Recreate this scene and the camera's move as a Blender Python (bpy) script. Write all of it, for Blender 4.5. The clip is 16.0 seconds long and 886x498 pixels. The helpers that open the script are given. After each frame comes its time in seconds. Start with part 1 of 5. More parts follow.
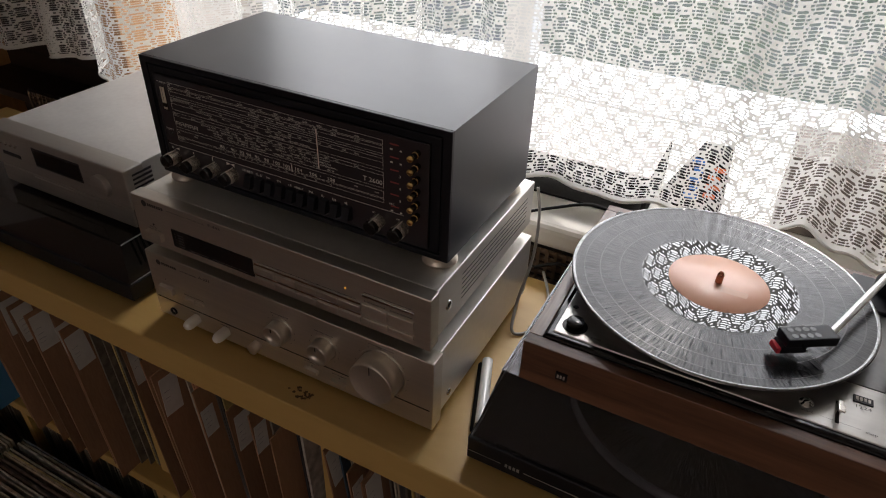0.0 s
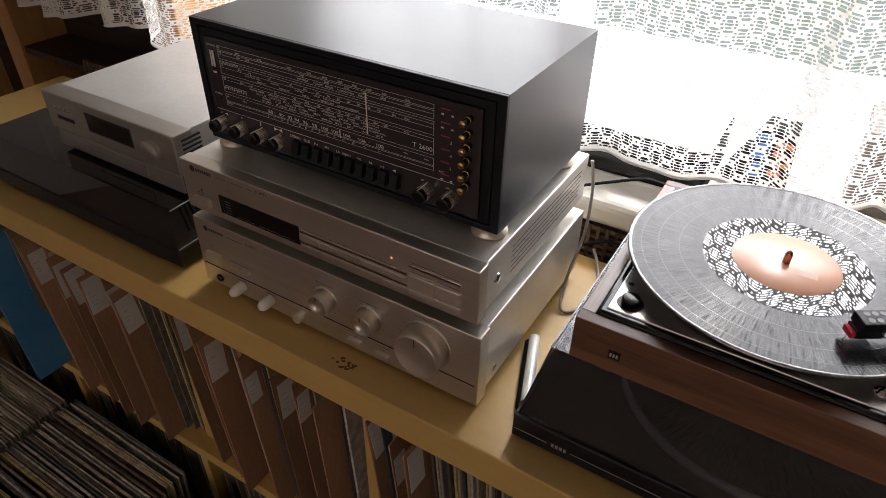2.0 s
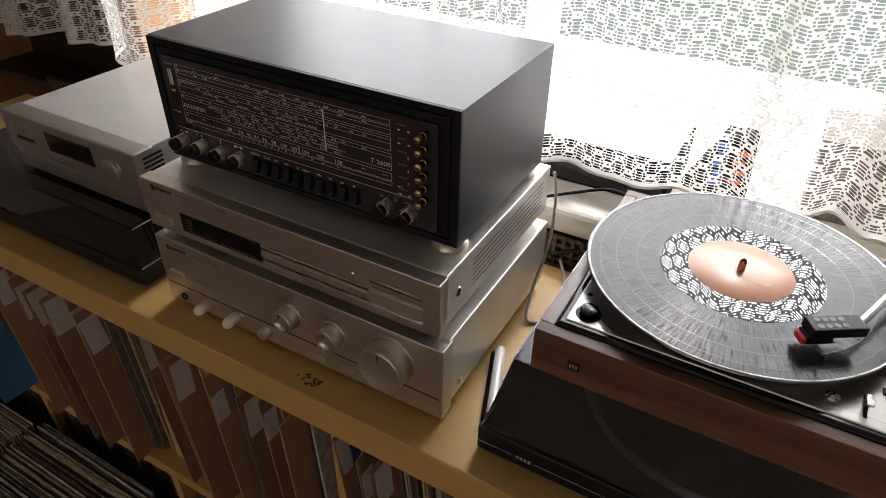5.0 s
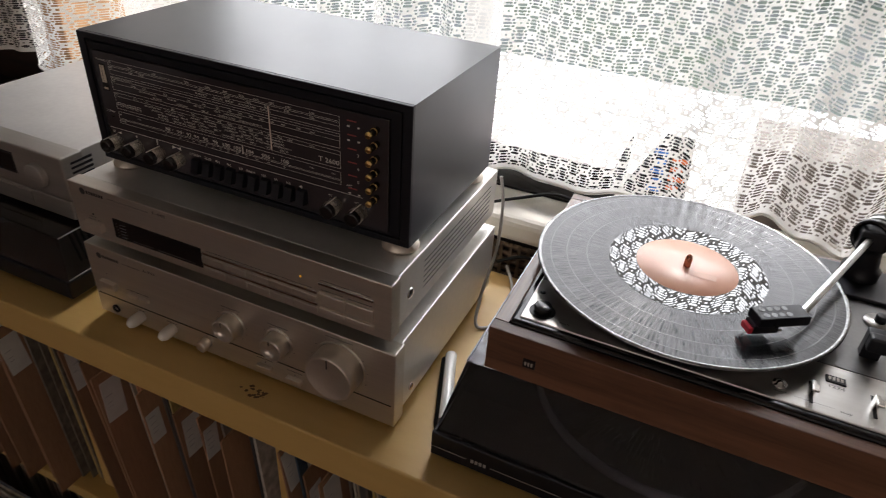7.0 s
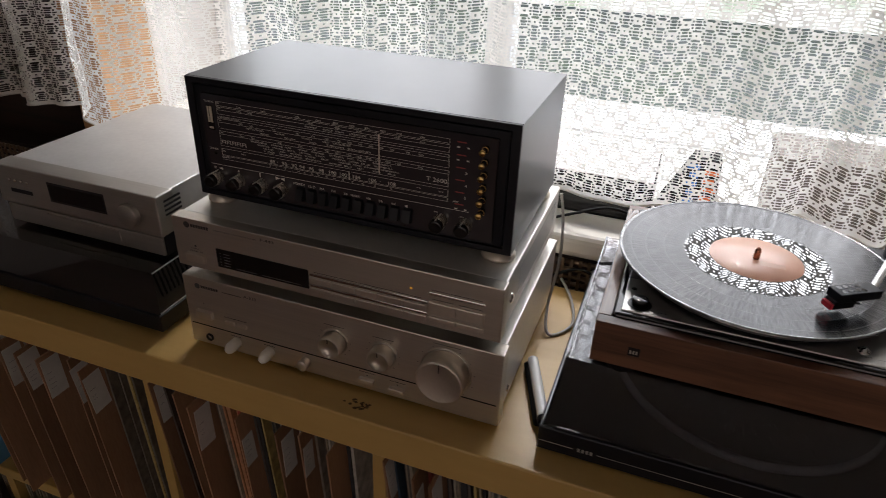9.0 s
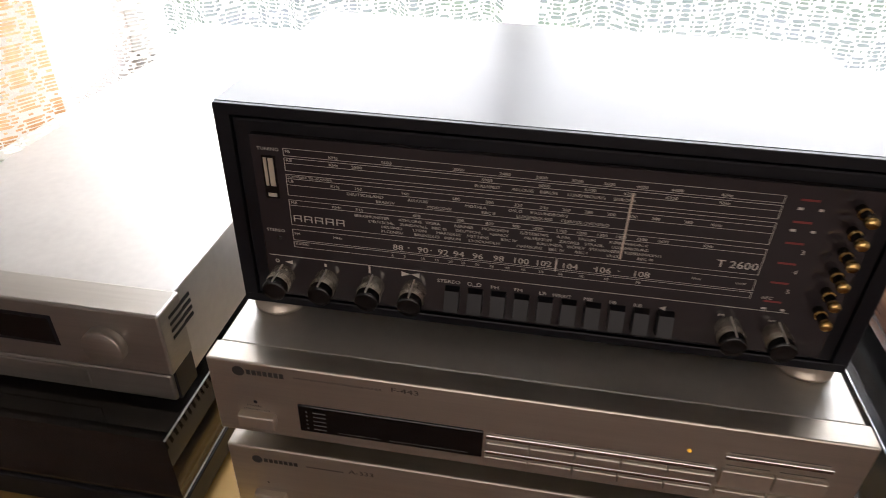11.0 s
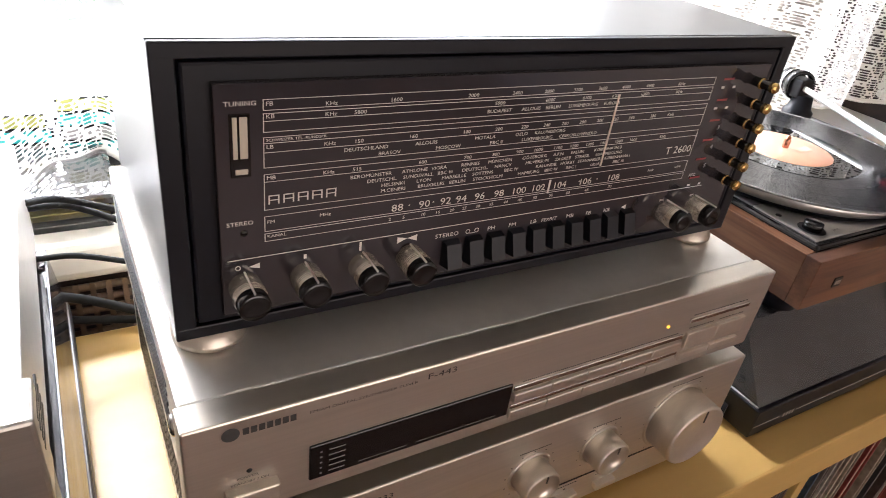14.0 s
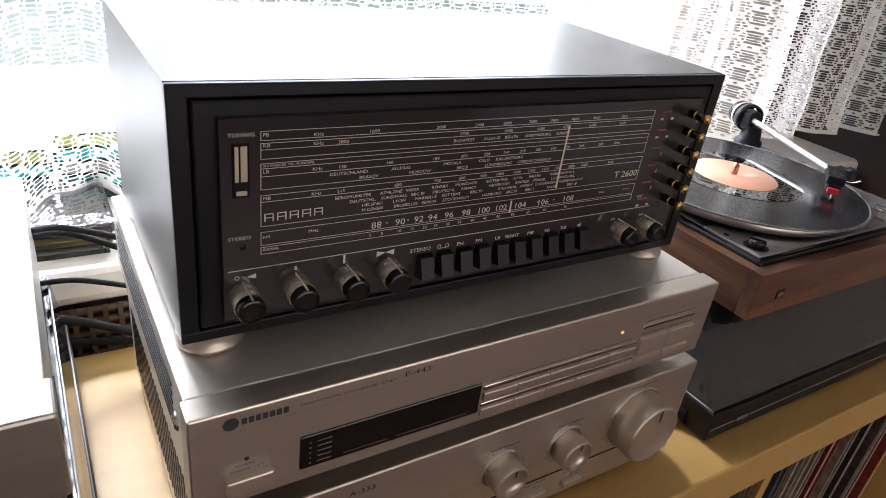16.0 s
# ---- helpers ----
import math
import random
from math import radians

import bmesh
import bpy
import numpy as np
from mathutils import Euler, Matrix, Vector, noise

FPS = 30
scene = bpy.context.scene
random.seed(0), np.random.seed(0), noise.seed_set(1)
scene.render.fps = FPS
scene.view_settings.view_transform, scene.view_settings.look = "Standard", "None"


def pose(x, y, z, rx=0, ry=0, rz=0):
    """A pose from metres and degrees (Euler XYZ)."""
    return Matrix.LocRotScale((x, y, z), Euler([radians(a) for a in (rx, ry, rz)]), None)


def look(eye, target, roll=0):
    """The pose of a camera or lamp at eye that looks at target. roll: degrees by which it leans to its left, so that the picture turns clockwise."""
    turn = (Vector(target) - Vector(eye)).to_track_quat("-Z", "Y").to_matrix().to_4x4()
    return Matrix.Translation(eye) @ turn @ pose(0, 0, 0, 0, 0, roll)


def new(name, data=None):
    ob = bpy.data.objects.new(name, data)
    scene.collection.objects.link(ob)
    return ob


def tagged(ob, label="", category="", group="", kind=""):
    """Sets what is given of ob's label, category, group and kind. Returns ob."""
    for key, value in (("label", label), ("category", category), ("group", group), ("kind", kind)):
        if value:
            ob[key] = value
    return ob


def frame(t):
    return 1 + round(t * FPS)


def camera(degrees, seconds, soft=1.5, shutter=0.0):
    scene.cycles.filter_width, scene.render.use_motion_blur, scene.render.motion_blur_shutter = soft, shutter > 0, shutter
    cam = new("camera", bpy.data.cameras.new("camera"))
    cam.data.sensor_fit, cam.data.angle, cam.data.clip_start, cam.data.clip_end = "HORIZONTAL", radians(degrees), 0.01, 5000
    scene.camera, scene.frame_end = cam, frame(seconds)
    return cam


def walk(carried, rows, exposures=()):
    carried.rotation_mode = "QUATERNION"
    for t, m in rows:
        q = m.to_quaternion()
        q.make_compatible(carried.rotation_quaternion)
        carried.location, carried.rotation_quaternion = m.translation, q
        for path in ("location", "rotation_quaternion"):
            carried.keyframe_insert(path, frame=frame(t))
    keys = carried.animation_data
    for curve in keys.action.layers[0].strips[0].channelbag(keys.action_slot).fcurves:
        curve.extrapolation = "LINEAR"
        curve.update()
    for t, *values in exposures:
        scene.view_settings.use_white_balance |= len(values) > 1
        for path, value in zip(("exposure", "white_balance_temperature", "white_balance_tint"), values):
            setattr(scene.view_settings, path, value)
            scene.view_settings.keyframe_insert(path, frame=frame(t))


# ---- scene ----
cam = camera(67.9, 16.0, 0.9, 0.4)
PATH = [
    (0, (0.654, -0.447, 1.371), (-0.083, 1.027, 0.238), 2.2),
    (0.5, (0.652, -0.445, 1.366), (-0.086, 0.995, 0.19), 2.3),
    (1, (0.657, -0.44, 1.363), (-0.111, 0.986, 0.189), 1.0),
    (1.5, (0.65, -0.44, 1.351), (-0.164, 0.972, 0.192), 1.0),
    (2, (0.642, -0.44, 1.35), (-0.187, 0.942, 0.166), 1.1),
    (2.5, (0.652, -0.441, 1.35), (-0.173, 0.949, 0.171), 0.0),
    (3, (0.662, -0.442, 1.356), (-0.159, 0.946, 0.173), 0.6),
    (3.5, (0.664, -0.441, 1.355), (-0.15, 0.949, 0.169), 1.0),
    (4, (0.665, -0.44, 1.348), (-0.15, 0.981, 0.202), 1.1),
    (4.2, (0.658, -0.439, 1.354), (-0.131, 0.994, 0.203), 1.4),
    (6.3, (0.665, -0.412, 1.356), (-0.135, 0.998, 0.184), 0.4),
    (6.5, (0.662, -0.427, 1.346), (-0.127, 1.004, 0.193), 0.3),
    (7, (0.65, -0.438, 1.329), (0.009, 1.109, 0.236), 4.0),
    (7.5, (0.633, -0.467, 1.328), (0.039, 1.137, 0.291), 5.2),
    (8, (0.605, -0.512, 1.334), (0.035, 1.103, 0.3), 4.7),
    (8.5, (0.59, -0.549, 1.323), (0.007, 1.093, 0.342), 2.4),
    (9, (0.548, -0.557, 1.326), (-0.033, 1.086, 0.346), 2.2),
    (9.5, (0.46, -0.512, 1.308), (-0.011, 1.179, 0.35), 3.4),
    (10, (0.339, -0.421, 1.279), (-0.042, 1.281, 0.299), 2.4),
    (10.2, (0.306, -0.389, 1.275), (-0.045, 1.302, 0.266), 1.8),
    (12.3, (0.069, -0.238, 1.199), (0.413, 1.361, 0.048), 4.1),
    (12.5, (0.051, -0.24, 1.185), (0.57, 1.386, 0.143), 3.5),
    (13, (0.014, -0.227, 1.187), (0.748, 1.297, 0.12), 4.4),
    (13.5, (-0.016, -0.217, 1.19), (0.835, 1.247, 0.125), 6.9),
    (14, (-0.023, -0.222, 1.195), (0.921, 1.21, 0.166), 8.5),
    (14.5, (-0.028, -0.233, 1.199), (0.946, 1.196, 0.195), 8.4),
    (15, (-0.036, -0.245, 1.206), (0.956, 1.21, 0.257), 8.7),
    (15.5, (-0.043, -0.252, 1.211), (0.956, 1.203, 0.27), 8.5),
    (16, (-0.044, -0.266, 1.209), (0.963, 1.189, 0.277), 8.3),
]
EXPOSURES = [(t, e, k, 12) for t, e, k in ((0.0, 1.55, 6400), (1.5, 2.2, 6450), (3.0, 2.35, 6450), (4.0, 2.27, 6450), (6.5, 2.0, 6400), (7.2, 1.85, 6320), (8.0, 1.45, 6280), (9.0, 1.65, 6280), (9.6, 1.62, 6300), (10.2, 1.92, 6350), (12.3, 3.8, 6250), (13.0, 3.95, 6250), (14.0, 3.75, 6150), (15.0, 3.4, 6000), (16.0, 3.1, 5950))]
walk(cam, [(t, look(eye, target, roll)) for t, eye, target, roll in PATH], EXPOSURES)

# ---- world and light ----
world = bpy.data.worlds.new("overcast_sky")
scene.world = world
world.use_nodes = True
wn, wl = world.node_tree.nodes, world.node_tree.links
sky = wn.new("ShaderNodeTexSky")
sky.sky_type, sky.sun_disc = "NISHITA", False
sky.sun_elevation, sky.sun_rotation = radians(50), radians(-6)
wl.new(sky.outputs["Color"], wn["Background"].inputs["Color"])
wn["Background"].inputs["Strength"].default_value = 0.15
SKY_GLOW = 2.7
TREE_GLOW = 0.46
# strength of the fill light added from behind, its source out of view
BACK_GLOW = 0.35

sun_data = bpy.data.lights.new("overcast_sun", "SUN")
sun_data.energy, sun_data.angle, sun_data.color = 0.85, radians(10), (1.0, 0.96, 0.90)
sun = new("overcast_sun", sun_data)
sun.matrix_world = look((0.21, 3.03, 4.45), (0.51, 0.03, 0.87))


# ---- materials ----
def nodes_of(name):
    m = bpy.data.materials.new(name)
    m.use_nodes = True
    return m, m.node_tree.nodes, m.node_tree.links, m.node_tree.nodes["Principled BSDF"]


def surf(name, a, b=None, rough=0.5, metal=0.0, scale=30.0, stretch=(1, 1, 1), bump=0.0, bump_scale=None, rough_var=0.08,
         vary=0.0, coat=0.0, spec=0.5):
    """Two colours mixed by noise at two scales, with rough and relief that vary; vary: a spread of brightness from piece to piece."""
    m, n, l, p = nodes_of(name)
    b = b or tuple(c * 0.8 for c in a)
    co = n.new("ShaderNodeTexCoord")
    mp = n.new("ShaderNodeMapping")
    mp.inputs["Scale"].default_value = stretch
    l.new(co.outputs["Object"], mp.inputs["Vector"])
    fine, broad = n.new("ShaderNodeTexNoise"), n.new("ShaderNodeTexNoise")
    fine.inputs["Scale"].default_value, fine.inputs["Detail"].default_value = scale, 6
    broad.inputs["Scale"].default_value, broad.inputs["Detail"].default_value = scale / 9, 3
    l.new(mp.outputs["Vector"], fine.inputs["Vector"])
    l.new(mp.outputs["Vector"], broad.inputs["Vector"])
    avg = n.new("ShaderNodeMath")
    avg.operation = "ADD"
    l.new(fine.outputs["Fac"], avg.inputs[0])
    l.new(broad.outputs["Fac"], avg.inputs[1])
    ramp = n.new("ShaderNodeMapRange")
    ramp.inputs["From Min"].default_value, ramp.inputs["From Max"].default_value = 0.7, 1.3
    l.new(avg.outputs[0], ramp.inputs["Value"])
    mix = n.new("ShaderNodeMix")
    mix.data_type = "RGBA"
    mix.inputs["A"].default_value, mix.inputs["B"].default_value = (*a, 1), (*b, 1)
    l.new(ramp.outputs["Result"], mix.inputs["Factor"])
    colour = mix.outputs["Result"]
    if vary:
        info = n.new("ShaderNodeObjectInfo")
        span = n.new("ShaderNodeMapRange")
        span.inputs["To Min"].default_value, span.inputs["To Max"].default_value = 1 - vary, 1 + vary
        l.new(info.outputs["Random"], span.inputs["Value"])
        hsv = n.new("ShaderNodeHueSaturation")
        l.new(span.outputs["Result"], hsv.inputs["Value"])
        l.new(colour, hsv.inputs["Color"])
        colour = hsv.outputs["Color"]
    l.new(colour, p.inputs["Base Color"])
    rr = n.new("ShaderNodeMapRange")
    rr.inputs["To Min"].default_value, rr.inputs["To Max"].default_value = max(rough - rough_var, 0.008), min(rough + rough_var, 1)
    l.new(broad.outputs["Fac"], rr.inputs["Value"])
    l.new(rr.outputs["Result"], p.inputs["Roughness"])
    p.inputs["Metallic"].default_value = metal
    p.inputs["Coat Weight"].default_value = coat
    p.inputs["Specular IOR Level"].default_value = spec
    if bump:
        bp = n.new("ShaderNodeBump")
        bp.inputs["Strength"].default_value, bp.inputs["Distance"].default_value = bump, 0.0008
        tex = fine
        if bump_scale:
            tex = n.new("ShaderNodeTexNoise")
            tex.inputs["Scale"].default_value = bump_scale
            l.new(mp.outputs["Vector"], tex.inputs["Vector"])
        l.new(tex.outputs["Fac"], bp.inputs["Height"])
        l.new(bp.outputs["Normal"], p.inputs["Normal"])
    return m


def wood(name, light, dark, rough=0.4, scale=6.0, along="X", bump=0.15, coat=0.0):
    m, n, l, p = nodes_of(name)
    co, mp = n.new("ShaderNodeTexCoord"), n.new("ShaderNodeMapping")
    mp.inputs["Scale"].default_value = {"X": (0.6, 9, 9), "Y": (9, 0.6, 9), "Z": (9, 9, 0.6)}[along]
    l.new(co.outputs["Object"], mp.inputs["Vector"])
    grain, pores = n.new("ShaderNodeTexNoise"), n.new("ShaderNodeTexNoise")
    grain.inputs["Scale"].default_value, grain.inputs["Detail"].default_value, grain.inputs["Distortion"].default_value = scale, 8, 0.6
    pores.inputs["Scale"].default_value, pores.inputs["Detail"].default_value = scale * 9, 4
    for t in (grain, pores):
        l.new(mp.outputs["Vector"], t.inputs["Vector"])
    add = n.new("ShaderNodeMath")
    add.operation, add.inputs[1].default_value = "MULTIPLY_ADD", 0.3
    l.new(pores.outputs["Fac"], add.inputs[0])
    l.new(grain.outputs["Fac"], add.inputs[2])
    ramp = n.new("ShaderNodeValToRGB")
    ramp.color_ramp.elements[0].position, ramp.color_ramp.elements[1].position = 0.5, 0.8
    ramp.color_ramp.elements[0].color, ramp.color_ramp.elements[1].color = (*dark, 1), (*light, 1)
    l.new(add.outputs[0], ramp.inputs["Fac"])
    l.new(ramp.outputs["Color"], p.inputs["Base Color"])
    p.inputs["Roughness"].default_value, p.inputs["Coat Weight"].default_value = rough, coat
    bp = n.new("ShaderNodeBump")
    bp.inputs["Strength"].default_value, bp.inputs["Distance"].default_value = bump, 0.0006
    l.new(add.outputs[0], bp.inputs["Height"])
    l.new(bp.outputs["Normal"], p.inputs["Normal"])
    return m


def smoked(name, tint, rough=0.04):
    """Smoked acrylic: tinted, see-through, with a mirror-like gloss by Fresnel."""
    m, n, l, p = nodes_of(name)
    out = n["Material Output"]
    tr, gl, fr, mx = (n.new("ShaderNodeBsdfTransparent"), n.new("ShaderNodeBsdfGlossy"), n.new("ShaderNodeFresnel"), n.new("ShaderNodeMixShader"))
    tr.inputs["Color"].default_value = (*tint, 1)
    gl.inputs["Roughness"].default_value, gl.inputs["Color"].default_value = rough, (0.96, 0.96, 0.97, 1)
    scratch, sc = n.new("ShaderNodeTexNoise"), n.new("ShaderNodeMapRange")
    scratch.inputs["Scale"].default_value, scratch.inputs["Detail"].default_value = 24, 6
    sc.inputs["To Min"].default_value, sc.inputs["To Max"].default_value = rough * 0.5, rough * 3
    l.new(scratch.outputs["Fac"], sc.inputs["Value"])
    l.new(sc.outputs["Result"], gl.inputs["Roughness"])
    fr.inputs["IOR"].default_value = 1.70
    l.new(fr.outputs["Fac"], mx.inputs["Fac"])
    l.new(tr.outputs["BSDF"], mx.inputs[1])
    l.new(gl.outputs["BSDF"], mx.inputs[2])
    # a grey film, part dust and part painted haze, lifts the lids' black
    dust, haze_film, over = n.new("ShaderNodeBsdfDiffuse"), n.new("ShaderNodeMapRange"), n.new("ShaderNodeMixShader")
    dust.inputs["Color"].default_value = (0.55, 0.53, 0.52, 1)
    haze_film.inputs["From Min"].default_value, haze_film.inputs["From Max"].default_value = 0.35, 0.75
    haze_film.inputs["To Min"].default_value, haze_film.inputs["To Max"].default_value = 0.012, 0.055
    l.new(scratch.outputs["Fac"], haze_film.inputs["Value"])
    l.new(haze_film.outputs["Result"], over.inputs["Fac"])
    l.new(mx.outputs["Shader"], over.inputs[1])
    l.new(dust.outputs["BSDF"], over.inputs[2])
    l.new(over.outputs["Shader"], out.inputs["Surface"])
    return m


def plain(name, c, rough=0.5, metal=0.0):
    m, n, l, p = nodes_of(name)
    p.inputs["Base Color"].default_value, p.inputs["Roughness"].default_value, p.inputs["Metallic"].default_value = (*c, 1), rough, metal
    return m


M_BRUSHED = surf("brushed_aluminium", (0.70, 0.645, 0.57), (0.61, 0.56, 0.495), 0.36, 0.9, 160, (0.04, 1, 3), 0.12)
M_TOPMETAL = surf("grey_lacquered_steel", (0.80, 0.77, 0.72), (0.74, 0.71, 0.66), 0.36, 0.55, 120, (1, 1, 1), 0.06)
M_KNOB = surf("turned_aluminium", (0.76, 0.69, 0.60), (0.69, 0.62, 0.54), 0.36, 0.85, 200, (1, 8, 1), 0.05)
M_BLACKLID = surf("black_satin_lacquer", (0.017, 0.018, 0.025), (0.014, 0.015, 0.021), 0.34, 0.0, 60, rough_var=0.03, spec=0.55)
M_BLACK = surf("black_plastic", (0.009, 0.010, 0.015), (0.007, 0.0075, 0.011), 0.36, 0.0, 200, bump=0.05, spec=0.3)
M_BLACKGLOSS = surf("glossy_black_plastic", (0.012, 0.012, 0.013), (0.008, 0.008, 0.009), 0.12, 0.0, 60, bump=0.02, rough_var=0.05)
# the lilac-grey base is raised to carry the room's haze in the glass
M_DIAL = surf("dark_dial_glass", (0.038, 0.034, 0.040), (0.032, 0.029, 0.034), 0.06, 0.0, 40, rough_var=0.03, spec=0.75)
M_DISPLAY = surf("dark_display_window", (0.006, 0.006, 0.007), (0.010, 0.010, 0.011), 0.08, 0.0, 40, rough_var=0.03)
M_PRINT = plain("pale_print", (0.70, 0.675, 0.63), 0.6)
M_GREYPRINT = plain("dark_print", (0.05, 0.048, 0.045), 0.6)
M_RED = plain("red_print", (0.26, 0.03, 0.03), 0.5)
M_CHROME = surf("polished_chrome", (0.80, 0.79, 0.77), (0.70, 0.69, 0.67), 0.12, 1.0, 60, rough_var=0.05)
M_SATIN = surf("satin_nickel", (0.82, 0.78, 0.69), (0.74, 0.70, 0.62), 0.25, 0.8, 90, (1, 1, 1), 0.05)
M_GOLD = surf("gilt_tip", (0.75, 0.52, 0.20), (0.62, 0.40, 0.14), 0.2, 1.0, 80)
M_SHELF = surf("yellow_lacquered_board", (0.60, 0.395, 0.135), (0.54, 0.345, 0.11), 0.40, 0.0, 14, (1, 4, 4), 0.08, rough_var=0.1)
M_STAIN = surf("burnt_stain", (0.17, 0.095, 0.03), (0.09, 0.05, 0.02), 0.7, 0.0, 300)
M_PLINTH = wood("walnut_veneer", (0.19, 0.088, 0.048), (0.080, 0.034, 0.020), 0.38, 5, "X")
M_PINE = wood("orange_pine", (0.47, 0.25, 0.095), (0.36, 0.175, 0.06), 0.4, 4, "Z")
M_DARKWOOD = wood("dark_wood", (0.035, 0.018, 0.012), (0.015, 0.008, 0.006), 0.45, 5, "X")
M_DECK = surf("satin_deck_plate", (0.55, 0.54, 0.52), (0.48, 0.47, 0.45), 0.33, 0.85, 160, (0.06, 1, 1), 0.05)
M_LID = smoked("smoked_acrylic", (0.68, 0.67, 0.69), 0.012)
M_LIDDARK = smoked("dark_smoked_acrylic", (0.16, 0.12, 0.125), 0.02)
M_LIDEDGE = surf("acrylic_edge", (0.60, 0.62, 0.64), (0.45, 0.47, 0.5), 0.2, 0.3, 90)
M_CDTOP = surf("dark_grey_lacquered_steel", (0.68, 0.66, 0.635), (0.61, 0.59, 0.57), 0.38, 0.55, 120, (1, 1, 1), 0.06)
M_CDFRONT = surf("grey_brushed_aluminium", (0.52, 0.49, 0.45), (0.45, 0.425, 0.39), 0.36, 0.9, 160, (0.04, 1, 3), 0.12)
M_LABEL = surf("salmon_paper_label", (0.84, 0.45, 0.30), (0.80, 0.40, 0.26), 0.32, 0.0, 60, spec=0.9)
M_MATT = surf("matt_black_cloth", (0.014, 0.013, 0.013), (0.010, 0.010, 0.010), 0.95, 0.0, 80, spec=0.1)
M_PAPER = surf("white_paper", (0.72, 0.70, 0.66), (0.62, 0.60, 0.55), 0.8, 0.0, 60)
M_CARD = surf("brown_cardboard", (0.36, 0.20, 0.115), (0.28, 0.15, 0.085), 0.85, 0.0, 50, (1, 6, 1), 0.2, vary=0.22)
M_SILL = surf("cream_painted_sill", (0.78, 0.74, 0.66), (0.72, 0.68, 0.59), 0.4, 0.0, 18, bump=0.08)
M_WALL = surf("cream_wall", (0.66, 0.60, 0.55), (0.60, 0.545, 0.50), 0.9, 0.0, 40, bump=0.3)
M_CEIL = surf("white_ceiling", (0.74, 0.72, 0.68), (0.68, 0.66, 0.62), 0.9, 0.0, 30, bump=0.2)
M_FLOOR = wood("red_brown_floor_boards", (0.20, 0.085, 0.045), (0.11, 0.045, 0.025), 0.4, 4, "X")
M_FRAMEWHITE = surf("white_window_paint", (0.78, 0.78, 0.76), (0.70, 0.70, 0.68), 0.45, 0.0, 30)
M_CABLE = surf("black_rubber", (0.008, 0.008, 0.008), (0.012, 0.012, 0.012), 0.6, 0.0, 100, spec=0.2)
M_GREYCABLE = surf("grey_rubber", (0.42, 0.40, 0.36), (0.36, 0.34, 0.31), 0.5, 0.0, 100)
M_AMBER = nodes_of("amber_lamp")[0]
M_AMBER.node_tree.nodes["Principled BSDF"].inputs["Base Color"].default_value = (0.9, 0.45, 0.05, 1)
M_AMBER.node_tree.nodes["Principled BSDF"].inputs["Emission Color"].default_value = (1.0, 0.5, 0.05, 1)
M_AMBER.node_tree.nodes["Principled BSDF"].inputs["Emission Strength"].default_value = 0.10


def vinyl():
    """Black vinyl whose fine grooves stretch the gloss."""
    m, n, l, p = nodes_of("grooved_vinyl")
    p.inputs["Roughness"].default_value = 0.15
    p.inputs["Base Color"].default_value = (0.014, 0.014, 0.016, 1)
    p.inputs["Specular IOR Level"].default_value = 0.55
    # the cut signal: fine ripples across the grooves, lying along the radius; the same noise streaks the gloss
    co, xyz, ang, rad, rad2, comb, noise, bump = (n.new("ShaderNodeTexCoord"), n.new("ShaderNodeSeparateXYZ"), n.new("ShaderNodeMath"), n.new("ShaderNodeVectorMath"), n.new("ShaderNodeMath"), n.new("ShaderNodeCombineXYZ"), n.new("ShaderNodeTexNoise"), n.new("ShaderNodeBump"))
    ang.operation, rad.operation, rad2.operation = "ARCTAN2", "LENGTH", "MULTIPLY"
    l.new(co.outputs["Object"], xyz.inputs["Vector"])
    l.new(co.outputs["Object"], rad.inputs[0])
    l.new(xyz.outputs["Y"], ang.inputs[0])
    l.new(xyz.outputs["X"], ang.inputs[1])
    l.new(rad.outputs["Value"], rad2.inputs[0])
    rad2.inputs[1].default_value = 0.7
    l.new(ang.outputs["Value"], comb.inputs["X"])
    l.new(rad2.outputs["Value"], comb.inputs["Y"])
    l.new(comb.outputs["Vector"], noise.inputs["Vector"])
    noise.inputs["Scale"].default_value, noise.inputs["Detail"].default_value = 70.0, 4.0
    l.new(noise.outputs["Fac"], bump.inputs["Height"])
    bump.inputs["Strength"].default_value, bump.inputs["Distance"].default_value = 0.5, 0.0002
    # these painted gloss streaks stand for the lace curtain mirrored in the grooves
    gloss = n.new("ShaderNodeMapRange")
    gloss.inputs["From Min"].default_value, gloss.inputs["From Max"].default_value = 0.34, 0.64
    gloss.inputs["To Min"].default_value, gloss.inputs["To Max"].default_value = 0.20, 0.78
    l.new(noise.outputs["Fac"], gloss.inputs["Value"])
    l.new(gloss.outputs["Result"], p.inputs["Specular IOR Level"])
    l.new(bump.outputs["Normal"], p.inputs["Normal"])
    p.inputs["Anisotropic"].default_value = 1.0
    p.inputs["Anisotropic Rotation"].default_value = 0.25
    tan = n.new("ShaderNodeTangent")
    tan.direction_type, tan.axis = "RADIAL", "Z"
    l.new(tan.outputs["Tangent"], p.inputs["Tangent"])
    return m


M_VINYL = vinyl()
M_RUNOUT = surf("smooth_vinyl", (0.010, 0.010, 0.011), (0.012, 0.012, 0.013), 0.008, 0.0, 60, rough_var=0.0, spec=1.0)


# pale half-metal flecks paint the glitter of mirrored lace on black vinyl
M_RIM = surf("pale_metal_vinyl_edge", (0.42, 0.42, 0.42), (0.10, 0.10, 0.10), 0.06, 0.6, 260, rough_var=0.04, spec=1.0, bump=0.25)


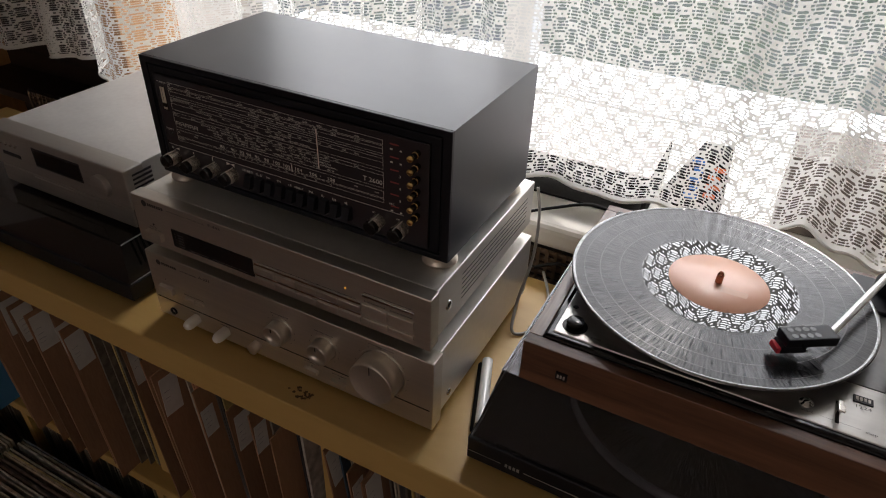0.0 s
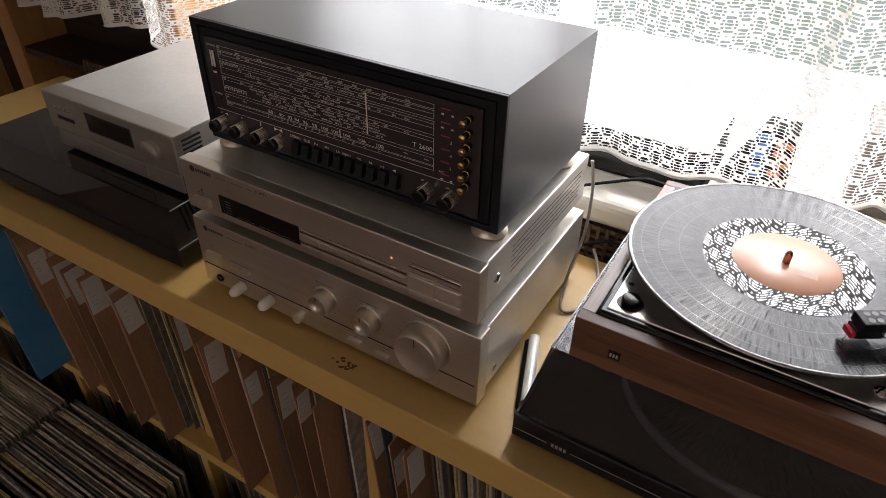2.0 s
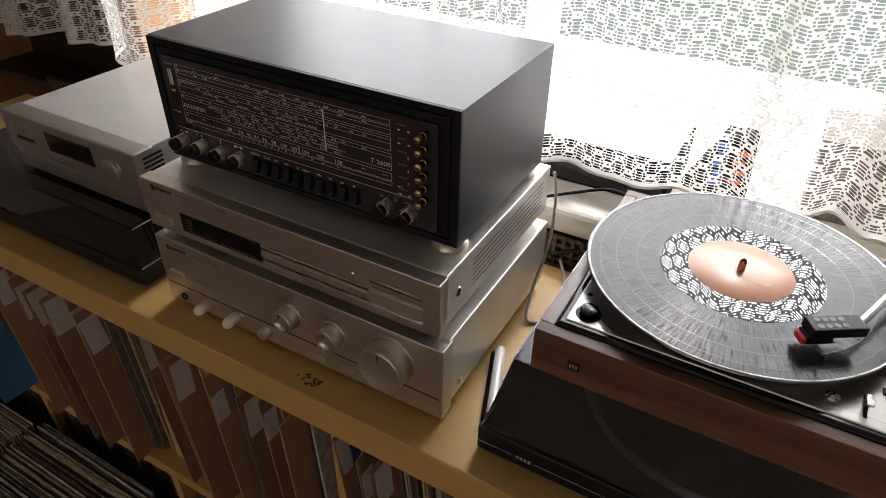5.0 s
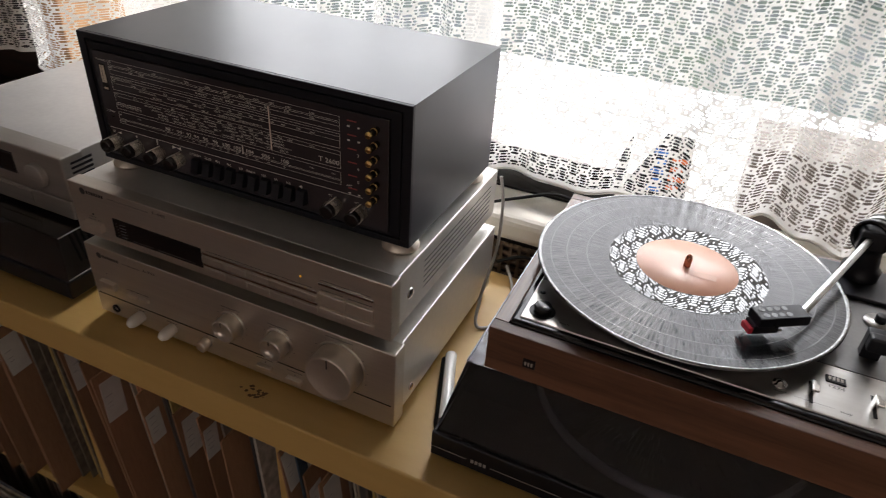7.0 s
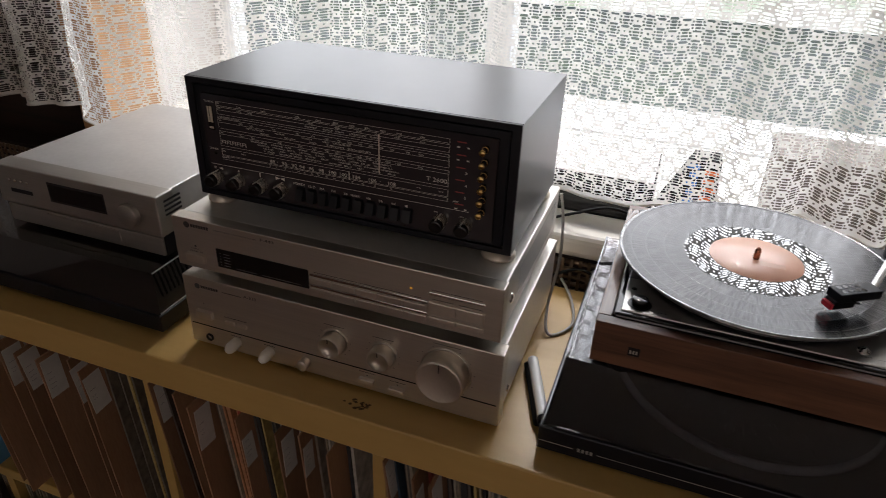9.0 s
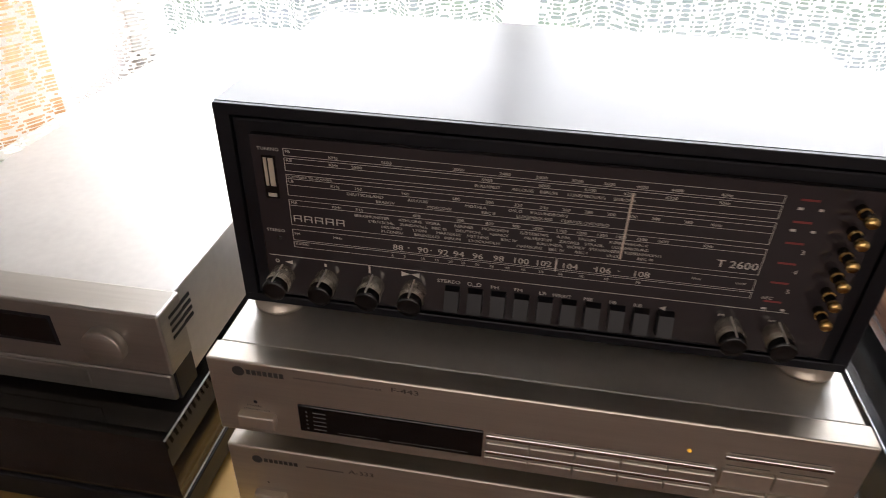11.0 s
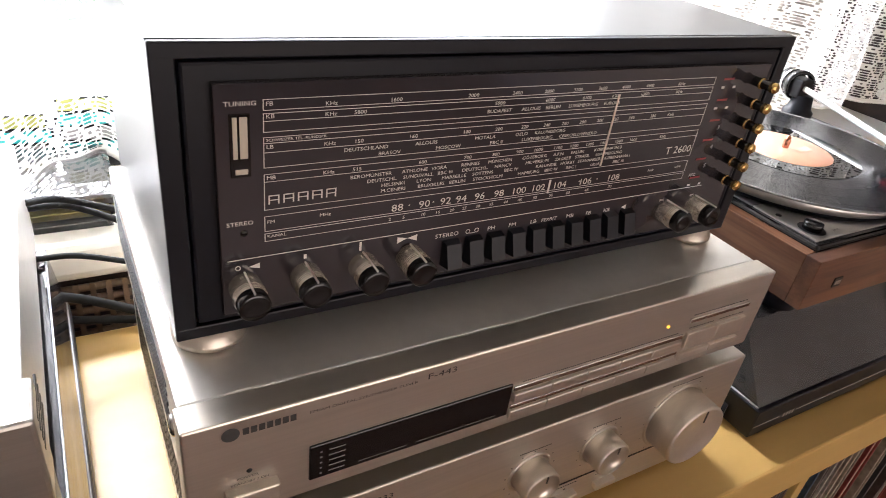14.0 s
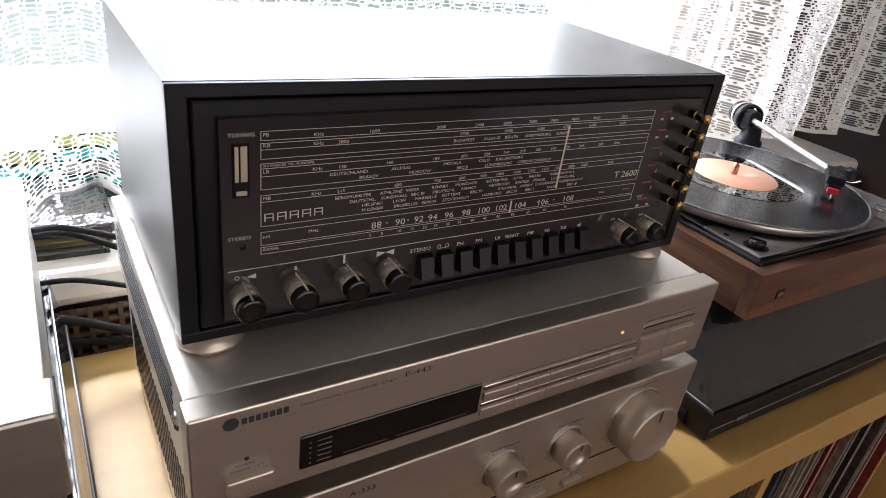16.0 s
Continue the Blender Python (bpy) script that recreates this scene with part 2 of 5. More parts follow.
def lace_material():
    m, n, l, p = nodes_of("white_cotton_lace")
    out = n["Material Output"]
    tl, mx = n.new("ShaderNodeBsdfTranslucent"), n.new("ShaderNodeMixShader")
    tl.inputs["Color"].default_value = (0.80, 0.78, 0.74, 1)
    p.inputs["Base Color"].default_value, p.inputs["Roughness"].default_value = (0.78, 0.76, 0.72, 1), 0.9
    weave, bp = n.new("ShaderNodeTexNoise"), n.new("ShaderNodeBump")
    weave.inputs["Scale"].default_value = 900
    bp.inputs["Strength"].default_value, bp.inputs["Distance"].default_value = 0.5, 0.0005
    l.new(weave.outputs["Fac"], bp.inputs["Height"])
    l.new(bp.outputs["Normal"], p.inputs["Normal"])
    mx.inputs["Fac"].default_value = 0.33
    l.new(p.outputs["BSDF"], mx.inputs[1])
    l.new(tl.outputs["BSDF"], mx.inputs[2])
    l.new(mx.outputs["Shader"], out.inputs["Surface"])
    return m


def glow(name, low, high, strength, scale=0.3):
    """A plain far backdrop that gives off its own light: veiled sky, trees, rear fill."""
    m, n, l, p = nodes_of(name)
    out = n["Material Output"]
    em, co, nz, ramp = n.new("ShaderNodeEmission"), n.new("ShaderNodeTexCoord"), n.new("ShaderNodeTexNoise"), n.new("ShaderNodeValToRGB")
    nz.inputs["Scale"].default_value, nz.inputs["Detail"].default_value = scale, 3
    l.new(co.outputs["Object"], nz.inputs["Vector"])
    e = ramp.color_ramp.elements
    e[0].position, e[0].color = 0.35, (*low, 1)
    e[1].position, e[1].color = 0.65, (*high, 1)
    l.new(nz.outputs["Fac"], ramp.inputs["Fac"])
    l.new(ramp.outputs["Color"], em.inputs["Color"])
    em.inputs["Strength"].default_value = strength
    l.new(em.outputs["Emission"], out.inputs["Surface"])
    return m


# ---- building helpers ----
def link(name, bm, material, parent=None, label=""):
    me = bpy.data.meshes.new(name)
    bm.normal_update()
    bm.to_mesh(me)
    bm.free()
    for m in (material if isinstance(material, (list, tuple)) else (material,)):
        me.materials.append(m)
    ob = new(name, me)
    if parent is not None:
        ob.parent = parent
    if label:
        ob["label"] = label
    return ob


PRINTS = ("dial_print", "small_print", "maker_mark", "display_print", "button_print", "scale_marks", "deck_print", "badge_letters", "switch_mark", "weave")


def part(name, bm, material, parent, label=""):
    ob = link(name, bm, material, parent, label)
    if name in PRINTS:
        ob["kind"] = "stuff"
    return ob


def empty(name, label, category, group="", at=(0, 0, 0), rz=0.0):
    ob = new(name)
    ob.matrix_world = pose(*at, 0, 0, rz)
    return tagged(ob, label, category, group)


def put_box(bm, x0, x1, y0, y1, z0, z1, bevel=0.0, seg=2, material=0):
    made = bmesh.ops.create_cube(bm, size=1.0, matrix=Matrix.Translation(((x0 + x1) / 2, (y0 + y1) / 2, (z0 + z1) / 2)) @ Matrix.Diagonal((x1 - x0, y1 - y0, z1 - z0, 1)))
    faces = {f for v in made["verts"] for f in v.link_faces}
    for f in faces:
        f.material_index = material
    if bevel:
        edges = {e for v in made["verts"] for e in v.link_edges}
        bmesh.ops.bevel(bm, geom=list(edges), offset=bevel, segments=seg, affect="EDGES", profile=0.5)
    return bm


def box(x0, x1, y0, y1, z0, z1, bevel=0.0, seg=2):
    return put_box(bmesh.new(), x0, x1, y0, y1, z0, z1, bevel, seg)


AXIS = {"Z": Matrix.Identity(4), "-Y": Matrix.Rotation(radians(90), 4, "X"), "X": Matrix.Rotation(radians(90), 4, "Y")}


def put_lathe(bm, profile, at=(0, 0, 0), axis="Z", seg=32, smooth=True, turn=None):
    """Spins (radius, height) pairs round an axis through at."""
    m = Matrix.Translation(at) @ (turn if turn is not None else AXIS[axis])
    rings = []
    for r, h in profile:
        if r < 1e-6:
            rings.append([bm.verts.new(m @ Vector((0, 0, h)))])
        else:
            rings.append([bm.verts.new(m @ Vector((r * math.cos(2 * math.pi * i / seg), r * math.sin(2 * math.pi * i / seg), h))) for i in range(seg)])
    for a, b in zip(rings, rings[1:]):
        for i in range(seg):
            j = (i + 1) % seg
            if len(a) == 1 and len(b) == 1:
                continue
            if len(a) == 1:
                f = bm.faces.new((a[0], b[i], b[j]))
            elif len(b) == 1:
                f = bm.faces.new((a[i], a[j], b[0]))
            else:
                f = bm.faces.new((a[i], a[j], b[j], b[i]))
            f.smooth = smooth
    return bm


def lathe(profile, at=(0, 0, 0), axis="Z", seg=32, smooth=True, turn=None):
    bm = put_lathe(bmesh.new(), profile, at, axis, seg, smooth, turn)
    bmesh.ops.recalc_face_normals(bm, faces=bm.faces)
    return bm


def knob_profile(r, length, edge=0.001):
    return [(0, 0), (r, 0), (r, length - edge), (r - edge * 0.4, length - edge * 0.3), (r - edge, length), (0, length)]


def tube(points, r, seg=10):
    """A round bar or cable along a smooth line through the points."""
    pts = [Vector(p) for p in points]
    line = []
    for i in range(len(pts) - 1):
        p0, p1, p2, p3 = pts[max(i - 1, 0)], pts[i], pts[i + 1], pts[min(i + 2, len(pts) - 1)]
        for k in range(8):
            t = k / 8
            line.append(0.5 * ((2 * p1) + (p2 - p0) * t + (2 * p0 - 5 * p1 + 4 * p2 - p3) * t * t + (3 * p1 - p0 - 3 * p2 + p3) * t ** 3))
    line.append(pts[-1])
    bm = bmesh.new()
    rings = []
    for i, c in enumerate(line):
        d = (line[min(i + 1, len(line) - 1)] - line[max(i - 1, 0)]).normalized()
        u = d.cross(Vector((0.13, 0.31, 0.94))).normalized()
        v = d.cross(u)
        rings.append([bm.verts.new(c + r * (math.cos(2 * math.pi * k / seg) * u + math.sin(2 * math.pi * k / seg) * v)) for k in range(seg)])
    for a, b in zip(rings, rings[1:]):
        for k in range(seg):
            bm.faces.new((a[k], a[(k + 1) % seg], b[(k + 1) % seg], b[k])).smooth = True
    bm.faces.new(rings[0])
    bm.faces.new(rings[-1])
    bmesh.ops.recalc_face_normals(bm, faces=bm.faces)
    return bm


FRONT = Matrix.Rotation(radians(90), 4, "X")


def put_text(bm, text, x, y, z, size, plane="front", width=None):
    """Flat letters of the built-in font, standing on a front panel or lying on a deck; width: squeezed or stretched to it."""
    cu = bpy.data.curves.new("letters", "FONT")
    cu.body, cu.size, cu.resolution_u = text, size, 2
    ob = bpy.data.objects.new("letters", cu)
    me = ob.to_mesh()
    span = max((v.co.x for v in me.vertices), default=1) or 1
    fx = width / span if width else 1.2
    turn = FRONT if plane == "front" else Matrix.Identity(4)
    me.transform(Matrix.Translation((x, y, z)) @ turn @ Matrix.Diagonal((fx, 1, 1, 1)))
    bm.from_mesh(me)
    ob.to_mesh_clear()
    bpy.data.objects.remove(ob)
    bpy.data.curves.remove(cu)
    return bm


def put_quad(bm, x0, x1, z0, z1, y):
    """A thin printed bar on a front panel."""
    bm.faces.new([bm.verts.new(p) for p in ((x0, y, z0), (x1, y, z0), (x1, y, z1), (x0, y, z1))])


def put_flat(bm, x0, x1, y0, y1, z):
    """A thin printed bar on a deck."""
    bm.faces.new([bm.verts.new(p) for p in ((x0, y0, z), (x1, y0, z), (x1, y1, z), (x0, y1, z))])


def structure(name, bm, material, label, category):
    return tagged(link(name, bm, material), label, category, kind="structure")


# ---- the room ----
TOP = 0.770          # the record shelf's top
WALL_Y = 0.62        # the window wall's inner face
WIN = (-0.60, 1.03, 0.86, 1.98)
structure("floor", box(-2.2, 2.4, -3.2, WALL_Y, -0.1, 0.0), M_FLOOR, "worn red-brown wooden floor of the room", "floor")
structure("ceiling", box(-2.2, 2.4, -3.2, WALL_Y, 2.45, 2.55), M_CEIL, "plain white room ceiling", "ceiling")
structure("wall_west", box(-2.3, -2.2, -3.2, WALL_Y + 0.32, -0.1, 2.55), M_WALL, "cream painted side wall", "wall")
structure("wall_east", box(2.4, 2.5, -3.2, WALL_Y + 0.32, -0.1, 2.55), M_WALL, "cream painted side wall", "wall")
# the rear opening is unseen, sized to let the added front light in
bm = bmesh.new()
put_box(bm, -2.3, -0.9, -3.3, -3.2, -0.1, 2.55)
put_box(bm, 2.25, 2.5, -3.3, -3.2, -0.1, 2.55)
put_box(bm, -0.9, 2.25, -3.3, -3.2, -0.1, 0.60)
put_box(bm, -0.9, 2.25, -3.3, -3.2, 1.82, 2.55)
structure("wall_south", bm, M_WALL, "cream painted wall with an unseen rear window added for front light", "wall")
bm = bmesh.new()
put_box(bm, -2.2, WIN[0], WALL_Y, WALL_Y + 0.32, -0.1, 2.55)
put_box(bm, WIN[1], 2.4, WALL_Y, WALL_Y + 0.32, -0.1, 2.55)
put_box(bm, WIN[0], WIN[1], WALL_Y, WALL_Y + 0.32, -0.1, WIN[2] - 0.05)
put_box(bm, WIN[0], WIN[1], WALL_Y, WALL_Y + 0.32, WIN[3], 2.55)
structure("wall_north", bm, M_WALL, "cream wall with the window opening", "wall")

window = tagged(new("window_1"), "white painted window with two casements behind lace", "window", kind="structure")
yf = WALL_Y + 0.26
for n, b in (("frame_bottom", (WIN[0], WIN[1], yf, yf + 0.06, WIN[2] - 0.05, WIN[2] - 0.011)), ("outer_sill", (WIN[0], WIN[1], yf + 0.061, yf + 0.26, WIN[2] - 0.05, WIN[2] - 0.012)), ("frame_top", (WIN[0], WIN[1], yf, yf + 0.06, WIN[3] - 0.06, WIN[3])),
             ("frame_side", (WIN[0], WIN[0] + 0.05, yf, yf + 0.06, WIN[2] - 0.005, WIN[3] - 0.06)), ("frame_side", (WIN[1] - 0.05, WIN[1], yf, yf + 0.06, WIN[2] - 0.005, WIN[3] - 0.06)),
             ("mullion", (0.12, 0.18, yf, yf + 0.06, WIN[2] - 0.005, WIN[3] - 0.06))):
    part(n, box(*b, 0.004), M_FRAMEWHITE, window)
structure("sill", box(-0.562, 1.42, 0.365, yf - 0.001, 0.808, 0.848, 0.012, 3), M_SILL, "cream painted deep window sill with rounded edge", "window sill")
tagged(link("backdrop", box(-16, 16, 12.0, 12.02, 2.4, 12.0), glow("veiled_sky", (0.86, 0.88, 0.90), (1.0, 0.99, 1.0), SKY_GLOW)), "bright veiled sky beyond the garden", "sky", kind="structure")
# the trees' brightness is emitted by this panel, not lit by the sky
tagged(link("backdrop_hedge", box(-16, 16, 11.9, 11.92, -0.6, 2.7), glow("glowing_greenery", (0.42, 0.50, 0.36), (0.95, 0.97, 0.93), TREE_GLOW, 1.3)), "glowing grey-green panel standing for trees far beyond the garden", "trees", kind="structure")
# the rear panel is an added warm fill for the equipment fronts
tagged(link("backdrop_rear_fill", box(-6, 7, -6.0, -5.98, -0.6, 6), glow("rear_fill_glow", (0.95, 0.79, 0.67), (1.0, 0.86, 0.76), BACK_GLOW)), "unseen warm glowing panel added behind the room to light the fronts", "sky", kind="structure")
M_GARDEN = surf("pale_paving_and_lawn", (0.085, 0.085, 0.083), (0.055, 0.075, 0.035), 0.9, 0.0, 2.2, bump=0.3)
structure("ground", box(-40, 40, 1.3, 60, -0.7, -0.6), M_GARDEN, "pale paving and lawn outside the window", "ground")


# ---- the lace curtain ----
def curtain_line(x):
    """How far the hanging lace stands from the window at x, and how low its hem comes."""
    calm = 1 - 0.75 * math.exp(-((x - 0.46) / 0.17) ** 2)
    y = 0.470 + calm * (0.013 * math.sin(17 * x + 0.6) + 0.022 * math.sin(43 * x + 2.0 + 1.3 * math.sin(5 * x)) + 0.009 * math.sin(97 * x + 2 * math.sin(7 * x)))
    y -= 0.045 / (1 + math.exp(-(x - 0.16) * 30)) + 0.022 / (1 + math.exp(-(x - 0.68) * 26))
    y -= 0.060 / (1 + math.exp((x + 0.46) * 30))
    hem = 0.871 + 0.025 / (1 + math.exp(-(x - 0.16) * 30)) + 0.003 * math.sin(9 * x + 1.0) + 0.016 / (1 + math.exp(-(x - 0.58) * 45))
    hem += 0.024 / (1 + math.exp((x + 0.53) * 55))
    return y, hem


def lace_holes(u, v):
    """Rosettes of five rows of openings, laid like bricks, with a small square hole in the plain cloth between them."""
    hole = np.zeros(u.shape, bool)
    pu, pv = 0.0372, 0.0312
    rows = [(r, 0.0, w, h) for r, w, h in ((-0.0088, 0.0066, 0.0017), (0.0088, 0.0066, 0.0017), (-0.0044, 0.0045, 0.0015), (0.0044, 0.0045, 0.0015), (0.0, 0.0056, 0.0016))]
    rows += [(r, c, w, 0.0014) for r, c, w in ((-0.0044, 0.0080, 0.0018), (0.0044, 0.0080, 0.0018), (0.0, 0.0093, 0.0023))]
    for ou, ov in ((0.0, 0.0), (pu / 2, pv / 2)):
        du = np.abs(np.mod(u + ou + pu / 2, pu) - pu / 2)
        dv = np.mod(v + ov + pv / 2, pv) - pv / 2
        for r, c, w, h in rows:
            hole |= (np.abs(du - c) / w) ** 4 + (np.abs(dv - r) / h) ** 4 < 1
        hole |= (np.abs(du - pu / 2) < 0.0016) & (np.abs(dv) < 0.0014)
    return hole


def build_lace(name, x0, x1, z_top, z_base, su, sv, hemmed):
    """Open-work lace: a fine net from which the holes of the pattern are left out."""
    nu, nv = int((x1 - x0) / su), int((z_top - (0.872 if hemmed else z_base)) / sv)
    i, j = np.meshgrid(np.arange(nu), np.arange(nv))
    u, v = (i + 0.5) * su * 1.18, (j + 0.5) * sv + (0 if hemmed else z_base - 0.872)
    drift = 0.004 * np.sin(u * 6.0) + 0.0008 * np.sin(v * 30 + u * 9)
    hole = lace_holes(u + 0.0012 * np.sin(v * 22), v + drift)
    if hemmed:
        hole &= v > 0.008
    xs = x0 + np.arange(nu + 1) * su
    line = np.array([curtain_line(x) for x in xs])
    vi, vj = np.meshgrid(np.arange(nu + 1), np.arange(nv + 1))
    h = vj / nv
    low = line[vi, 1] if hemmed else z_base
    z = low + (z_top - low) * h
    depth = (z - 0.872) / 1.2
    yy = 0.47 + (line[vi, 0] - 0.47) * (1.25 - 0.5 * depth) + 0.002 * np.sin(z * 40 + xs[vi] * 20)
    co = np.stack([xs[vi], yy, z], -1).reshape(-1, 3)
    k = (j * (nu + 1) + i)[~hole]
    quads = np.stack([k, k + 1, k + nu + 2, k + nu + 1], -1)
    used, inv = np.unique(quads, return_inverse=True)
    me = bpy.data.meshes.new(name)
    me.vertices.add(len(used))
    me.vertices.foreach_set("co", co[used].astype(np.float32).ravel())
    me.loops.add(quads.size)
    me.loops.foreach_set("vertex_index", inv.ravel().astype(np.int32))
    me.polygons.add(len(quads))
    me.polygons.foreach_set("loop_start", np.arange(0, quads.size, 4, dtype=np.int32))
    me.update(calc_edges=True)
    me.validate()
    me.materials.append(M_LACE)
    return me


M_LACE = lace_material()
curtain = empty("lace_curtain", "long white openwork lace curtain hanging before the window", "curtain")
cloth = new("cloth", build_lace("cloth", -1.15, 1.37, 1.36, 0.872, 0.0012, 0.0009, True))
upper = new("upper_cloth", build_lace("upper_cloth", -1.15, 1.37, 2.03, 1.36, 0.0024, 0.0018, False))
cloth["kind"] = upper["kind"] = "stuff"
cloth.parent = upper.parent = curtain
part("hem", tube([(-1.149 + 0.014 * k, 0.47 + (curtain_line(-1.149 + 0.014 * k)[0] - 0.47) * 1.25, curtain_line(-1.149 + 0.014 * k)[1] + 0.001) for k in range(180)], 0.0019, 6), M_LACE, curtain, "thick stitched white hem")
tagged(link("curtain_rod", tube([(-1.2, 0.47, 2.036), (0.2, 0.47, 2.036), (1.5, 0.47, 2.036)], 0.008), M_FRAMEWHITE), "thin white rod carrying the lace curtain", "curtain rod")


# ---- record shelf ----
SHELF_X = [-0.814, -0.449, -0.084, 0.281, 0.646, 1.011]
SF, SB = -0.043, 0.337
shelf = empty("record_shelf", "low yellow lacquered shelf packed with records and card dividers", "shelf")
part("top_board", box(-0.84, 1.37, SF - 0.004, SB, TOP - 0.051, TOP, 0.0025), M_SHELF, shelf)
part("middle_board", box(-0.82, 1.36, SF, SB - 0.01, 0.362, 0.386, 0.002), M_SHELF, shelf)
part("bottom_board", box(-0.82, 1.36, SF, SB - 0.01, 0.0, 0.045, 0.002), M_SHELF, shelf)
part("back_panel", box(-0.82, 1.36, SB - 0.01, SB - 0.002, 0.045, 0.719), M_SHELF, shelf)
for x in SHELF_X + [1.35]:
    part("upright", box(x - 0.009, x + 0.009, SF + 0.026, SB - 0.01, 0.386, 0.719, 0.001), M_SHELF, shelf)
    part("upright", box(x - 0.009, x + 0.009, SF + 0.003, SB - 0.01, 0.045, 0.362, 0.001), M_SHELF, shelf)

# the burnt mark before the amplifier
bm = bmesh.new()
for i in range(26):
    a, d = random.uniform(0, 6.28), random.uniform(0, 1) ** 0.6
    r = random.uniform(0.0008, 0.0026)
    cx, cy = 0.257 + 0.021 * d * math.cos(a), -0.0235 + 0.009 * d * math.sin(a)
    ring = [bm.verts.new((cx + r * random.uniform(0.6, 1.4) * math.cos(k * 0.785), cy + r * random.uniform(0.5, 1.1) * math.sin(k * 0.785), TOP + 0.0004)) for k in range(8)]
    bm.faces.new(ring)
part("stain", bm, M_STAIN, shelf, "dark burnt specks in the lacquer")


def sleeve_mesh(thick, height, depth):
    bm = box(-thick / 2, thick / 2, 0, depth, 0, height, 0.0004, 1)
    me = bpy.data.meshes.new("record_sleeve")
    bm.to_mesh(me)
    bm.free()
    return me


def sleeve_paint(name, colours):
    m, n, l, p = nodes_of(name)
    info, ramp = n.new("ShaderNodeObjectInfo"), n.new("ShaderNodeValToRGB")
    ramp.color_ramp.interpolation = "CONSTANT"
    while len(ramp.color_ramp.elements) < len(colours):
        ramp.color_ramp.elements.new(0.5)
    for k, c in enumerate(colours):
        ramp.color_ramp.elements[k].position = k / len(colours)
        ramp.color_ramp.elements[k].color = (*c, 1)
    l.new(info.outputs["Random"], ramp.inputs["Fac"])
    co, nz, mix = n.new("ShaderNodeTexCoord"), n.new("ShaderNodeTexNoise"), n.new("ShaderNodeMix")
    nz.inputs["Scale"].default_value, nz.inputs["Detail"].default_value = 70, 6
    l.new(co.outputs["Object"], nz.inputs["Vector"])
    mix.data_type, mix.blend_type = "RGBA", "MULTIPLY"
    mix.inputs["Factor"].default_value = 0.8
    wear = n.new("ShaderNodeMapRange")
    wear.inputs["From Min"].default_value, wear.inputs["From Max"].default_value = 0.3, 0.65
    wear.inputs["To Min"].default_value = 0.35
    l.new(nz.outputs["Fac"], wear.inputs["Value"])
    l.new(ramp.outputs["Color"], mix.inputs["A"])
    l.new(wear.outputs["Result"], mix.inputs["B"])
    l.new(mix.outputs["Result"], p.inputs["Base Color"])
    p.inputs["Roughness"].default_value = 0.55
    return m


M_SLEEVE = sleeve_paint("printed_sleeves", [(0.55, 0.50, 0.42), (0.12, 0.10, 0.09), (0.42, 0.35, 0.26), (0.04, 0.04, 0.045), (0.62, 0.58, 0.52), (0.30, 0.05, 0.04),
                                            (0.20, 0.17, 0.14), (0.55, 0.42, 0.16), (0.35, 0.30, 0.25), (0.05, 0.09, 0.14), (0.50, 0.46, 0.40), (0.10, 0.07, 0.06)])
M_SLEEVERED = sleeve_paint("warm_sleeves", [(0.50, 0.06, 0.04), (0.62, 0.30, 0.16), (0.55, 0.10, 0.06), (0.60, 0.50, 0.40)])
M_SLEEVEPALE = sleeve_paint("pale_edged_sleeves", [(0.62, 0.56, 0.46), (0.30, 0.25, 0.20), (0.55, 0.46, 0.34), (0.12, 0.10, 0.10), (0.70, 0.66, 0.58), (0.42, 0.16, 0.12),
                                                   (0.45, 0.40, 0.33), (0.62, 0.50, 0.22), (0.50, 0.45, 0.38), (0.18, 0.22, 0.26), (0.60, 0.55, 0.48), (0.25, 0.18, 0.15)])
SLEEVES = [sleeve_mesh(t, 0.314, 0.312) for t in (0.0028, 0.0036, 0.0044)]
WARM = [m.copy() for m in SLEEVES]
for m in SLEEVES:
    m.materials.append(M_SLEEVE)
for m in WARM:
    m.materials.append(M_SLEEVERED)
CARD = sleeve_mesh(0.0024, 0.326, 0.325)
CARD.materials.append(M_CARD)
TAGS, INKS = [], []
for w, h in ((0.027, 0.060), (0.022, 0.048), (0.030, 0.064)):
    bm = box(0, 0.0006, 0, w, 0, h)
    me = bpy.data.meshes.new("paper_label")
    bm.to_mesh(me)
    bm.free()
    me.materials.append(M_PAPER)
    TAGS.append(me)
M_INK = plain("faded_ink", (0.22, 0.20, 0.22), 0.7)
for n in (2, 3, 4):
    bm = bmesh.new()
    for k in range(n):
        z0, y0 = 0.040 - 0.009 * k + random.uniform(-0.002, 0.002), 0.003 + random.uniform(0, 0.003)
        for q in range(random.randint(3, 6)):
            y1 = y0 + random.uniform(0.0008, 0.0022)
            z1 = z0 + random.uniform(-0.0006, 0.0006)
            bm.faces.new([bm.verts.new(p) for p in ((0.0009, y0, z1), (0.0009, y1, z1), (0.0009, y1, z1 + 0.0009), (0.0009, y0, z1 + 0.0009))])
            y0 = y1 + 0.0007
    me = bpy.data.meshes.new("handwriting")
    bm.to_mesh(me)
    bm.free()
    me.materials.append(M_INK)
    INKS.append(me)


